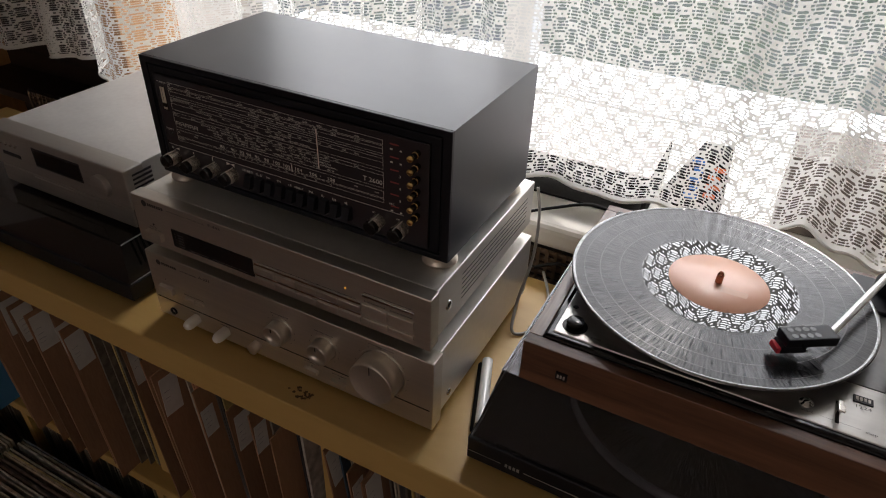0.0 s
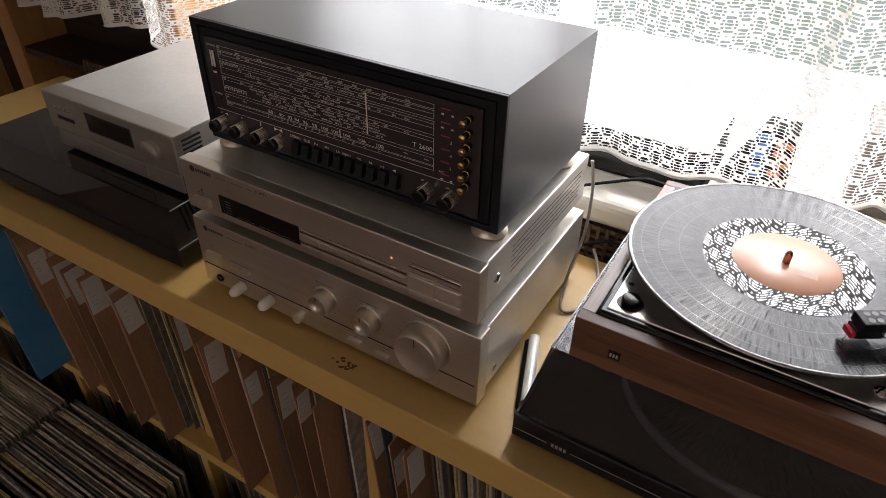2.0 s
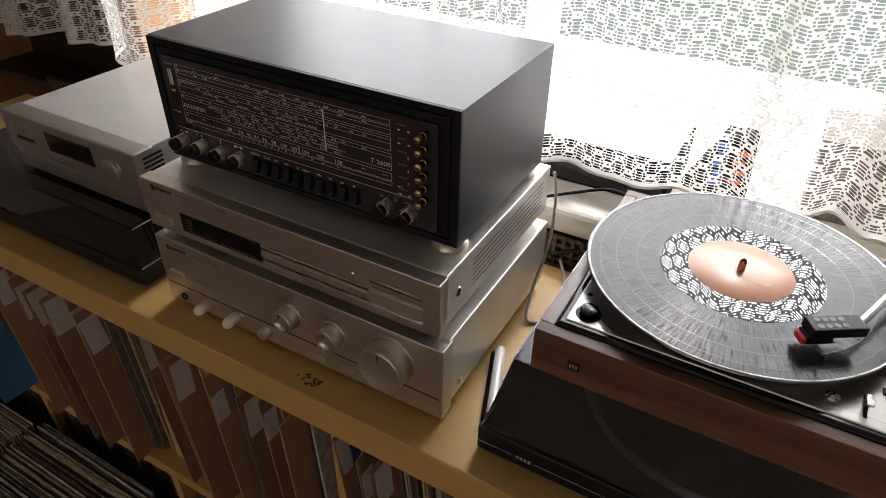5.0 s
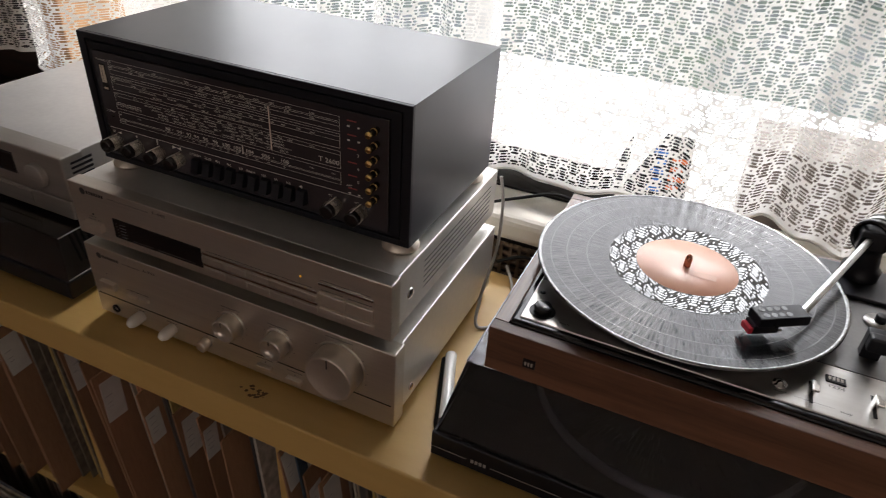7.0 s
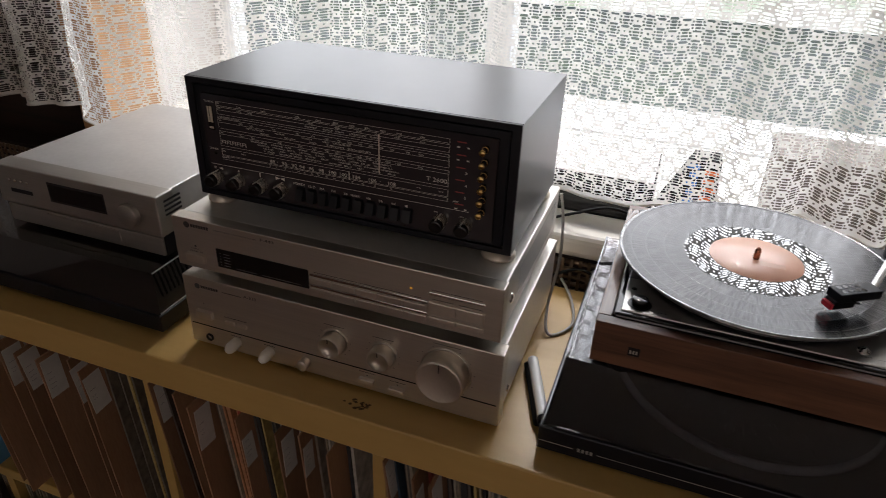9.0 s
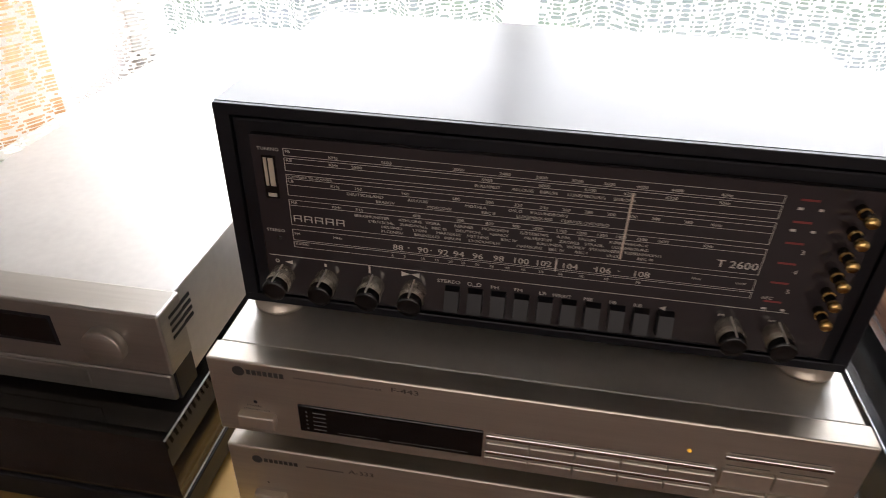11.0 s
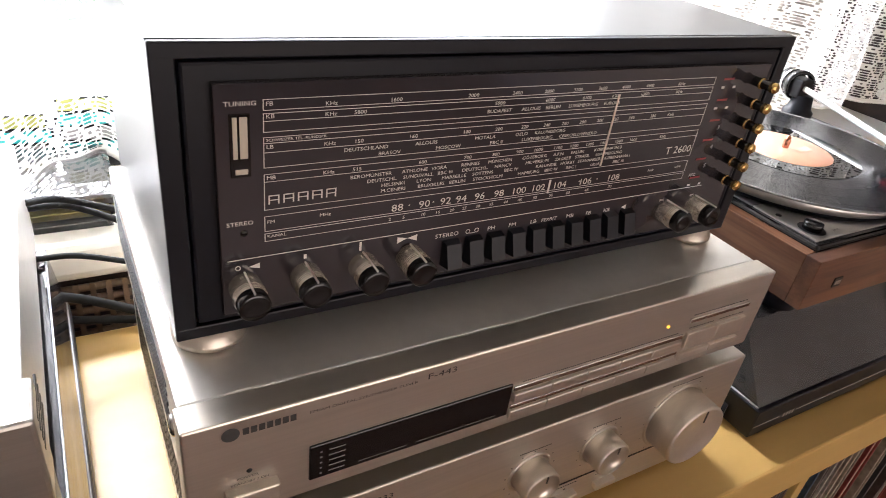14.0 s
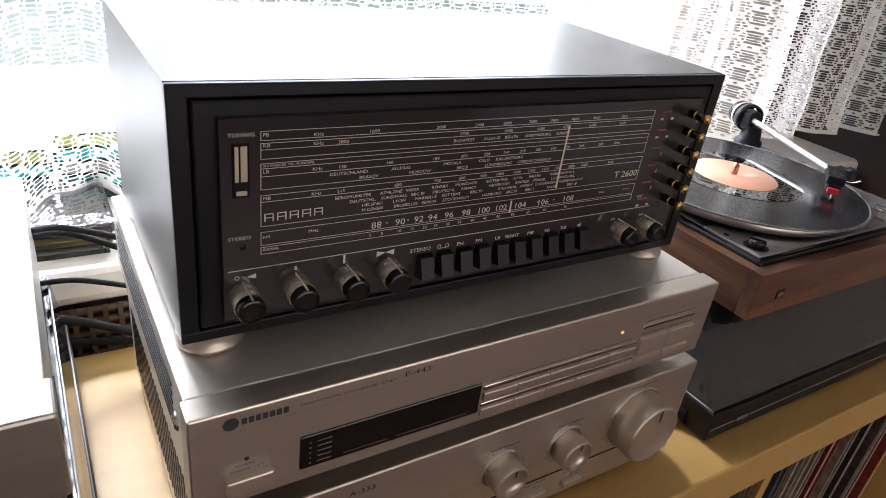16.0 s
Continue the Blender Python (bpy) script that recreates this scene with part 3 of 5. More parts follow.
def card_divider(x, z, y, lean):
    ob = tagged(new("card_divider", CARD), "brown cardboard divider with a handwritten white paper label", "divider", "dividers in the record shelf")
    ob.matrix_world = pose(x, y, z, 0, lean, 0)
    if random.random() < 0.2:
        ob["label"] = "plain brown cardboard divider between the records"
        return
    tag = new("paper_label", random.choice(TAGS))
    tag.parent = ob
    tag.matrix_local = pose(0.0013, random.uniform(0.0, 0.006), 0.252 + random.uniform(-0.012, 0.006), random.uniform(-5, 5), 0, 0)
    ink = new("handwriting", random.choice(INKS))
    ink.parent = tag


def sleeve(x, z, y, lean, meshes, group, label):
    ob = tagged(new("record_sleeve", random.choice(meshes)), label, "record", group)
    ob.matrix_world = pose(x, y, z, 0, lean, 0)


SHELF_LABEL = "worn printed record sleeve standing upright in the shelf"


def fill_bay(a, b, cards, warm=()):
    """Fills one bay with sleeves, its card dividers at the given places."""
    x = a + 0.012
    lean = -6.0 if cards else -1.5
    shift = math.sin(radians(-lean)) * 0.315
    marks = [a + f * (b - a) for f in cards]
    x += shift
    while x < b - 0.006:
        if marks and x >= marks[0]:
            marks.pop(0)
            card_divider(x, 0.3865, SF + random.uniform(-0.022, 0.006), lean + random.uniform(-0.6, 0.6))
            x += 0.0042
            continue
        f = (x - a) / (b - a)
        meshes = WARM if any(p <= f <= q for p, q in warm) else SLEEVES
        sleeve(x, 0.3865, SF + random.uniform(0.018, 0.034), lean + random.uniform(-0.3, 0.3), meshes, "records in the shelf", SHELF_LABEL)
        x += random.uniform(0.0040, 0.0062) if cards else random.uniform(0.0036, 0.0052)
        lean = min(lean + 0.06, -0.6)


bm = bmesh.new()
x = SHELF_X[0] + 0.03
while x < SHELF_X[1] - 0.015:
    put_box(bm, x - 0.0017, x + 0.0017, SF + random.uniform(0.0, 0.03), SB - 0.03, 0.3865, 0.70)
    x += random.uniform(0.0042, 0.006)
M_DIM = surf("dim_sleeves", (0.32, 0.26, 0.20), (0.08, 0.07, 0.06), 0.6, 0.0, 120, (1, 0.05, 0.05))
tagged(link("records", bm, M_DIM), "worn record sleeves filling the end bay of the shelf", "records", kind="stuff")
fill_bay(SHELF_X[1] + 0.009, SHELF_X[2] - 0.009, [0.14, 0.24, 0.33, 0.42, 0.55, 0.66, 0.76, 0.86])
fill_bay(SHELF_X[2] + 0.009, SHELF_X[3] - 0.009, [0.13, 0.28, 0.36, 0.56, 0.72, 0.80, 0.93], [(0.40, 0.54)])
fill_bay(SHELF_X[3] + 0.009, SHELF_X[4] - 0.009, [0.10, 0.24, 0.30])
fill_bay(SHELF_X[4] + 0.009, SHELF_X[5] - 0.009, [])

blue = tagged(link("record_sleeve", box(-0.0022, 0.0022, 0, 0.312, 0, 0.314, 0.0004, 1), surf("blue_sleeve", (0.05, 0.20, 0.42), (0.10, 0.30, 0.52), 0.4, 0.0, 12)), "bright blue printed record sleeve standing proud of the shelf", "record", "records in the shelf")
blue.matrix_world = pose(SHELF_X[1] - 0.012, SF - 0.055, 0.3865, 0, -3, 0)

# the lower bays, hardly seen: one joined row of sleeves
bm = bmesh.new()
x = SHELF_X[0] + 0.02
while x < 1.33:
    if min(abs(x - s) for s in SHELF_X) > 0.014:
        put_box(bm, x - 0.0017, x + 0.0017, SF + random.uniform(0.012, 0.03), SB - 0.03, 0.0455, 0.355)
    x += random.uniform(0.0042, 0.006)
tagged(link("records", bm, M_DIM), "worn record sleeves filling the lower bays of the shelf", "records", kind="stuff")

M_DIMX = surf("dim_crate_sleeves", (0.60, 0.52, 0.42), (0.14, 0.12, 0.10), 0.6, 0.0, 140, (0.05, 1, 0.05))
# records standing in boxes on the floor before the shelf
CRATE_LABEL = "worn record sleeve standing on edge in a floor box"
FLAT = []
for t in (0.0026, 0.0034, 0.0042):
    bm2 = box(-0.157, 0.157, -t / 2, t / 2, 0, 0.314, 0.0004, 1)
    me = bpy.data.meshes.new("record_sleeve")
    bm2.to_mesh(me)
    bm2.free()
    me.materials.append(M_SLEEVEPALE)
    FLAT.append(me)
for cx, y0, n, zb in ((-0.268, -0.085, 62, 0.030), (-0.60, -0.080, 44, 0.045), (0.075, -0.105, 34, 0.012)):
    crate = empty("record_box", "brown cardboard box holding upright records on the floor", "box")
    yend = y0 - n * 0.0058
    for nm, b in (("bottom", (cx - 0.168, cx + 0.168, yend - 0.02, y0 + 0.008, 0.0, 0.006)), ("side", (cx - 0.172, cx - 0.168, yend - 0.02, y0 + 0.008, 0.0, 0.20)),
                  ("side", (cx + 0.168, cx + 0.172, yend - 0.02, y0 + 0.008, 0.0, 0.20)), ("front", (cx - 0.168, cx + 0.168, yend - 0.024, yend - 0.02, 0.0, 0.20))):
        part(nm, box(*b), M_CARD, crate)
    y = y0
    if n < 50:
        bm = bmesh.new()
        for k in range(n):
            h = random.uniform(-0.004, 0.004)
            put_box(bm, cx - 0.157 + h, cx + 0.157 + h, y - 0.0018, y + 0.0018, 0.0065, 0.3205 + h)
            y -= random.uniform(0.0046, 0.0068)
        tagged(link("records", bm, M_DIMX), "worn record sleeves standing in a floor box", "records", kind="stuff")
        continue
    for k in range(n):
        ob = tagged(new("record_sleeve", random.choice(FLAT)), CRATE_LABEL, "record", "records in the floor boxes")
        ob.matrix_world = pose(cx + random.uniform(-0.006, 0.006), y, 0.0065 + random.uniform(0, 0.004), -3.0 + random.uniform(-0.8, 0.8), 0, random.uniform(-0.5, 0.5))
        y -= random.uniform(0.0046, 0.0068)


# ---- amplifier ----
def bar_logo(x0, x1, z0, z1, y, n=7):
    """A maker's mark as plain blocks."""
    bm = bmesh.new()
    put_lathe(bm, [(0, 0), (z1 - z0, 0)], (x0 + (z1 - z0) * 0.9, y, (z0 + z1) / 2), "-Y", 20)
    w = (x1 - x0 - 2.4 * (z1 - z0)) / n
    for k in range(n):
        xa = x0 + 2.2 * (z1 - z0) + k * w
        put_quad(bm, xa, xa + w * 0.78, z0, z1, y)
    return bm


def dashes(rows, y):
    bm = bmesh.new()
    for x0, x1, z, h in rows:
        n = max(int((x1 - x0) / 0.0016), 1)
        for k in range(n):
            xa = x0 + (x1 - x0) * k / n
            put_quad(bm, xa, xa + (x1 - x0) / n * 0.7, z, z + h, y)
    return bm


M_IVORY = surf("ivory_plastic", (0.86, 0.82, 0.75), (0.80, 0.76, 0.69), 0.35, 0.0, 80)
amp = empty("stereo_amplifier", "silver hi-fi amplifier with round aluminium knobs on the shelf", "amplifier")
AX0, AX1, AZ0, AZ1 = 0.003, 0.427, 0.777, 0.880
part("casing", box(AX0 + 0.003, AX1 - 0.003, 0.018, 0.285, AZ0 + 0.006, AZ1 - 0.001, 0.0015), M_TOPMETAL, amp)
part("fascia", box(AX0, AX1, -0.003, 0.018, AZ0, AZ1, 0.0012), M_BRUSHED, amp)
part("groove", box(AX0 + 0.004, AX1 - 0.004, -0.0034, 0.0, 0.8065, 0.8080), M_BLACK, amp)
for x, y in ((0.05, 0.04), (0.375, 0.04), (0.05, 0.25), (0.375, 0.25)):
    part("foot", lathe(knob_profile(0.022, AZ0 + 0.006 - TOP, 0.001), (x, y, TOP), "Z"), M_BLACK, amp)
for x, r, ln in ((0.219, 0.0148, 0.017), (0.283, 0.0148, 0.017), (0.361, 0.0285, 0.024)):
    ring = part("knob_ring", lathe([(r + 0.0034, 0), (r + 0.0030, 0.0012), (r + 0.0012, 0.0012), (r + 0.0012, 0)], (x, -0.0031, 0.838), "-Y", 48), M_BRUSHED, amp)
    kn = part("knob", lathe([(0, 0), (r, 0), (r, ln - 0.002), (r - 0.0006, ln - 0.0006), (r - 0.002, ln), (r * 0.9, ln - 0.0004), (0, ln - 0.0012)], (x, -0.0032, 0.838), "-Y", 64), M_KNOB, amp)
    part("pointer", box(x - 0.0006, x + 0.0006, -0.0032 - ln - 0.0002, -0.006 - ln + 0.002, 0.838 + r * 0.55, 0.838 + r * 0.95), M_GREYPRINT, kn)
    bm = bmesh.new()
    for k in range(11):
        a = radians(-140 + 28 * k)
        cx, cz = x + math.sin(a) * (r + 0.0062), 0.838 + math.cos(a) * (r + 0.0062)
        put_quad(bm, cx - 0.0005, cx + 0.0005, cz - 0.0005, cz + 0.0005, -0.0034)
    part("scale_marks", bm, M_GREYPRINT, amp)
for x in (0.074, 0.124):
    part("lever_knob", lathe([(0, 0), (0.0070, 0), (0.0074, 0.012), (0.0066, 0.017), (0.0045, 0.0205), (0, 0.0216)], (x, -0.003, 0.7935), "-Y", 28), M_IVORY, amp, "bullet-shaped ivory switch")
    part("switch_mark", dashes([(x - 0.008, x + 0.008, 0.8020, 0.0011)], -0.0034), M_GREYPRINT, amp)
part("small_knob", lathe(knob_profile(0.0072, 0.012, 0.001), (0.176, -0.003, 0.7935), "-Y", 28), M_KNOB, amp)
jack = part("headphone_jack", lathe([(0.0055, 0.0002), (0.0055, 0.0022), (0.0034, 0.0022), (0.0034, -0.004), (0, -0.004)], (0.032, -0.003, 0.7895), "-Y", 24), M_BLACK, amp)
for x, z in ((0.261, 0.7925), (0.301, 0.7905)):
    part("push_button", box(x - 0.010, x + 0.010, -0.0085, -0.002, z - 0.0028, z + 0.0028, 0.0008), M_KNOB, amp)
    part("button_mark", lathe([(0, 0), (0.0009, 0.0002), (0, 0.0004)], (x, -0.003, z + 0.0065), "-Y", 10), M_BLACK, amp)
part("power_button", box(0.019, 0.043, -0.0085, -0.002, 0.821, 0.832, 0.001), M_KNOB, amp)
part("power_lamp", lathe([(0, 0), (0.0009, 0.0003), (0, 0.0006)], (0.030, -0.003, 0.842), "-Y", 10), M_BLACK, amp)
for x in (0.068, 0.086):
    part("speaker_button", box(x - 0.007, x + 0.007, -0.006, -0.002, 0.8195, 0.8245, 0.0008), M_KNOB, amp)
part("maker_mark", bar_logo(0.021, 0.057, 0.8655, 0.8695, -0.0034), M_GREYPRINT, amp)
part("small_print", dashes([(0.062, 0.090, 0.8665, 0.0012), (0.060, 0.094, 0.8290, 0.0011), (0.206, 0.233, 0.8600, 0.0011), (0.270, 0.297, 0.8600, 0.0011),
                            (0.345, 0.378, 0.8735, 0.0011), (0.250, 0.272, 0.8030, 0.0010), (0.291, 0.312, 0.8010, 0.0010)], -0.0034), M_GREYPRINT, amp)
part("model_number", put_text(bmesh.new(), "A-333", 0.0935, -0.0034, 0.8670, 0.0058, width=0.0185), M_GREYPRINT, amp)
part("side_screw", lathe(knob_profile(0.0045, 0.002, 0.0008), (AX1 - 0.003, 0.040, 0.800), "X", 20), M_CHROME, amp)
for k in range(26):
    for side in (AX0 + 0.0027,):
        y = 0.05 + k * 0.0085
        part("vent_slot", box(side - 0.0002, side + 0.001, y, y + 0.0035, 0.800, 0.862), M_BLACK, amp)

# ---- tuner ----
tuner = empty("radio_tuner", "slim silver hi-fi tuner with dark display lying on the amplifier", "tuner")
TZ0, TZ1 = 0.893, 0.961
part("casing", box(0.002, 0.418, 0.018, 0.287, TZ0 + 0.003, TZ1 - 0.0008, 0.0015), M_TOPMETAL, tuner)
part("fascia", box(0.0, 0.420, 0.0, 0.018, TZ0, TZ1, 0.0012), M_BRUSHED, tuner)
for x, y in ((0.05, 0.04), (0.37, 0.04), (0.05, 0.25), (0.37, 0.25)):
    part("foot", lathe(knob_profile(0.020, TZ0 + 0.003 - AZ1 + 0.001, 0.001), (x, y, AZ1 - 0.001), "Z"), M_BLACK, tuner)
disp = part("display", box(0.0605, 0.1875, -0.0012, 0.004, 0.9030, 0.9285, 0.0008), M_DISPLAY, tuner)
bm = bmesh.new()
for k in range(5):
    put_quad(bm, 0.066, 0.0672, 0.9065 + 0.004 * k, 0.9077 + 0.004 * k, -0.0015)
    put_quad(bm, 0.071, 0.080, 0.9066 + 0.004 * k, 0.9075 + 0.004 * k, -0.0015)
put_quad(bm, 0.088, 0.118, 0.9062, 0.9068, -0.0015)
put_quad(bm, 0.124, 0.178, 0.9062, 0.9068, -0.0015)
part("display_print", bm, surf("dim_print", (0.20, 0.19, 0.19), (0.16, 0.15, 0.15), 0.6), disp)
part("station_strip", box(0.189, 0.3355, -0.0012, 0.003, 0.9215, 0.9255, 0.0006), M_CHROME, tuner)
for k in range(5):
    part("station_button", box(0.1892 + k * 0.0293, 0.2178 + k * 0.0293, -0.0030, 0.003, 0.9125, 0.9205, 0.0008), M_BRUSHED, tuner)
    part("station_button", box(0.1892 + k * 0.0293, 0.2178 + k * 0.0293, -0.0022, 0.003, 0.8985, 0.9060, 0.0008), M_BRUSHED, tuner)
part("lower_strip", box(0.189, 0.3355, -0.0012, 0.003, 0.9070, 0.9105, 0.0006), M_CHROME, tuner)
part("slim_button", box(0.3375, 0.4010, -0.0016, 0.003, 0.9350, 0.9385, 0.0006), M_CHROME, tuner)
for a, b in ((0.3380, 0.3690), (0.3700, 0.4010)):
    part("wide_button", box(a, b, -0.0030, 0.003, 0.9125, 0.9265, 0.0008), M_KNOB, tuner)
    part("low_button", box(a, b, -0.0026, 0.003, 0.9015, 0.9075, 0.0008), M_KNOB, tuner)
part("stereo_lamp", lathe([(0, 0.0012), (0.0011, 0.0008), (0.0014, 0)], (0.316, 0.0, 0.937), "-Y", 14), M_AMBER, tuner, "small glowing amber lamp")
part("power_button", box(0.0175, 0.0440, -0.0060, 0.003, 0.9040, 0.9150, 0.001), M_KNOB, tuner)
part("power_lamp", lathe([(0, 0.0006), (0.0013, 0.0003), (0.0015, 0)], (0.0300, 0.0, 0.9245), "-Y", 12), M_BLACK, tuner)
part("maker_mark", bar_logo(0.018, 0.055, 0.9505, 0.9548, -0.0004), M_GREYPRINT, tuner)
bm = put_text(bmesh.new(), "F-443", 0.1255, -0.0004, 0.9525, 0.0058, width=0.0185)
part("model_number", bm, M_GREYPRINT, tuner)
bm = put_text(bmesh.new(), "FM/AM DIGITAL SYNTHESIZER TUNER", 0.060, -0.0004, 0.9520, 0.0026, width=0.060)
put_text(bm, "POWER", 0.0235, -0.0004, 0.9200, 0.0025, width=0.011)
put_text(bm, "STANDBY / ON", 0.0205, -0.0004, 0.9166, 0.0022, width=0.019)
part("small_print", bm, M_GREYPRINT, tuner)
part("button_print", dashes([(0.340, 0.366, 0.9290, 0.0010), (0.372, 0.399, 0.9290, 0.0010), (0.340, 0.398, 0.9405, 0.0010), (0.195, 0.330, 0.9272, 0.0009)], -0.0004), M_GREYPRINT, tuner)
for k in range(6):
    z = 0.9120 + k * 0.0066
    part("side_rib", box(0.4178, 0.4183, 0.075, 0.265, z, z + 0.0011), M_BLACK, tuner)
    part("side_rib", box(0.0014, 0.0022, 0.050, 0.265, z, z + 0.0028, 0.0003, 1), M_BLACK, tuner)
part("side_screw", lathe([(0, 0.0022), (0.0040, 0.002), (0.0058, 0.001), (0.0062, 0)], (0.418, 0.043, 0.925), "X", 24), M_CHROME, tuner)
part("side_screw", lathe([(0, -0.0022), (0.0040, -0.002), (0.0058, -0.001), (0.0062, 0)], (0.002, 0.043, 0.925), "X", 24), M_CHROME, tuner)

# ---- old radio receiver ----
radio = empty("radio_receiver", "vintage black radio receiver with printed dial and push keys", "radio")
RX0, RX1, RY0, RY1, RZ0, RZ1 = 0.009, 0.411, 0.050, 0.267, 0.972, 1.1195
bm = bmesh.new()
put_box(bm, RX0, RX1, RY0 + 0.004, RY1, RZ1 - 0.006, RZ1)
put_box(bm, RX0, RX0 + 0.006, RY0 + 0.004, RY1, RZ0, RZ1 - 0.006)
put_box(bm, RX1 - 0.006, RX1, RY0 + 0.004, RY1, RZ0, RZ1 - 0.006)
put_box(bm, RX0 + 0.006, RX1 - 0.006, RY0 + 0.02, RY1, RZ0, RZ0 + 0.006)
put_box(bm, RX0 + 0.006, RX1 - 0.006, RY1 - 0.006, RY1 - 0.001, RZ0 + 0.006, RZ1 - 0.006)
bmesh.ops.remove_doubles(bm, verts=bm.verts, dist=0.0001)
part("cover", bm, M_BLACKLID, radio, "satin grey-black lacquered metal cover")
# the moulded front with its raised rim
bm = bmesh.new()
put_box(bm, RX0, RX1, RY0, RY0 + 0.005, RZ1 - 0.0075, RZ1 - 0.0003, 0.0008)
put_box(bm, RX0, RX1, RY0, RY0 + 0.005, RZ0, RZ0 + 0.007, 0.0008)
put_box(bm, RX0, RX0 + 0.010, RY0, RY0 + 0.005, RZ0 + 0.006, RZ1 - 0.006, 0.0008)
put_box(bm, RX1 - 0.010, RX1, RY0, RY0 + 0.005, RZ0 + 0.006, RZ1 - 0.006, 0.0008)
part("front_rim", bm, M_BLACK, radio)
part("front_plate", box(RX0 + 0.011, RX1 - 0.011, RY0 + 0.0005, RY0 + 0.012, RZ0 + 0.008, RZ1 - 0.0085, 0.0015), M_BLACK, radio)
GY = 0.0460
glass = part("dial_glass", box(0.0345, 0.3925, GY, RY0 + 0.002, 0.9850, 1.1025, 0.0005), M_DIAL, radio, "dark glossy dial glass with pale printed station names")
PY = GY - 0.0003

bm = bmesh.new()


def dial(z, size, *items):
    for x, text in items:
        put_text(bm, text, x, PY, z, size)


S = 0.0027
dial(1.0912, S, (0.083, "KHz"), (0.115, "1600"), (0.158, "2000"), (0.185, "2400"), (0.206, "2800"), (0.226, "3200"), (0.244, "3600"), (0.262, "4000"), (0.281, "4400"), (0.308, "KHz"))
dial(1.0862, S, (0.083, "KHz"), (0.097, "5800"), (0.175, "5900"), (0.208, "6000"), (0.234, "6100"), (0.256, "6200"), (0.279, "6300"), (0.308, "KHz"))
dial(1.0820, S, (0.171, "BUDAPEST"), (0.193, "ALLOUIS"), (0.209, "BERLIN"), (0.225, "LUXEMBOURG"), (0.251, "EUROPA"))
dial(1.0718, S, (0.083, "KHz"), (0.098, "150"), (0.127, "160"), (0.158, "180"), (0.178, "200"), (0.195, "220"), (0.210, "240"), (0.223, "260"), (0.236, "280"), (0.249, "300"), (0.261, "320"), (0.274, "340"), (0.292, "380"), (0.307, "KHz"))
dial(1.0677, S, (0.093, "DEUTSCHLAND"), (0.131, "ALLOUIS"), (0.166, "MOTALA"), (0.192, "OSLO"), (0.205, "KALUNDBORG"))
dial(1.0643, S, (0.111, "BRASOV"), (0.143, "MOSCOW"), (0.176, "BBC II"), (0.197, "LUXEMBOURG"), (0.223, "CESKOSLOVENSKO"))
dial(1.0572, S, (0.083, "KHz"), (0.098, "515"), (0.134, "600"), (0.161, "700"), (0.179, "800"), (0.195, "900"), (0.207, "1000"), (0.221, "1100"), (0.233, "1200"), (0.245, "1300"), (0.256, "1400"), (0.268, "1500"), (0.280, "1600"), (0.306, "KHz"))
dial(1.0530, S, (0.097, "BEROM\u00dcNSTER"), (0.125, "ATHLONE"), (0.142, "VIGRA"), (0.160, "RENNES"), (0.177, "M\u00dcNCHEN"), (0.200, "G\u00d6TEBORG"), (0.222, "A.F.N."), (0.235, "FALUN"), (0.253, "K\u00d8BENHAVN II"))
dial(1.0498, S, (0.106, "DEUTSCHL."), (0.126, "SUNDSVALL"), (0.146, "BBC III"), (0.161, "DEUTSCHL."), (0.182, "NANCY"), (0.203, "HILVERSUM"), (0.224, "ZAGREB"), (0.239, "STRASB."), (0.255, "LUXEMBOURG"))
dial(1.0467, S, (0.114, "HELSINKI"), (0.134, "LYON"), (0.149, "MARSEILLE"), (0.168, "SOTTENS"), (0.189, "BBC IV"), (0.211, "KALUNDB."), (0.229, "H\u00d6RBY"), (0.242, "STAVANGER"), (0.263, "K\u00d8BENHAVN I"))
dial(1.0435, S, (0.114, "M.CENERI"), (0.135, "BRUXELLES"), (0.154, "BERLIN"), (0.169, "STOCKHOLM"), (0.199, "HAMBURG"), (0.218, "BBC IV"), (0.234, "BBC I"), (0.253, "LILLE"), (0.271, "BBC III"))
dial(1.0314, 0.0059, (0.121, "88"), (0.137, "90"), (0.150, "92"), (0.160, "94"), (0.172, "96"), (0.185, "98"), (0.197, "100"), (0.211, "102"), (0.227, "104"), (0.247, "106"), (0.270, "108"))
dial(1.0262, 0.0025, (0.120, "2"), (0.128, "5"), (0.139, "10"), (0.148, "15"), (0.157, "20"), (0.165, "25"), (0.174, "30"), (0.183, "35"), (0.193, "40"), (0.203, "45"), (0.214, "50"), (0.226, "55"), (0.239, "60"), (0.254, "65"), (0.273, "70"))
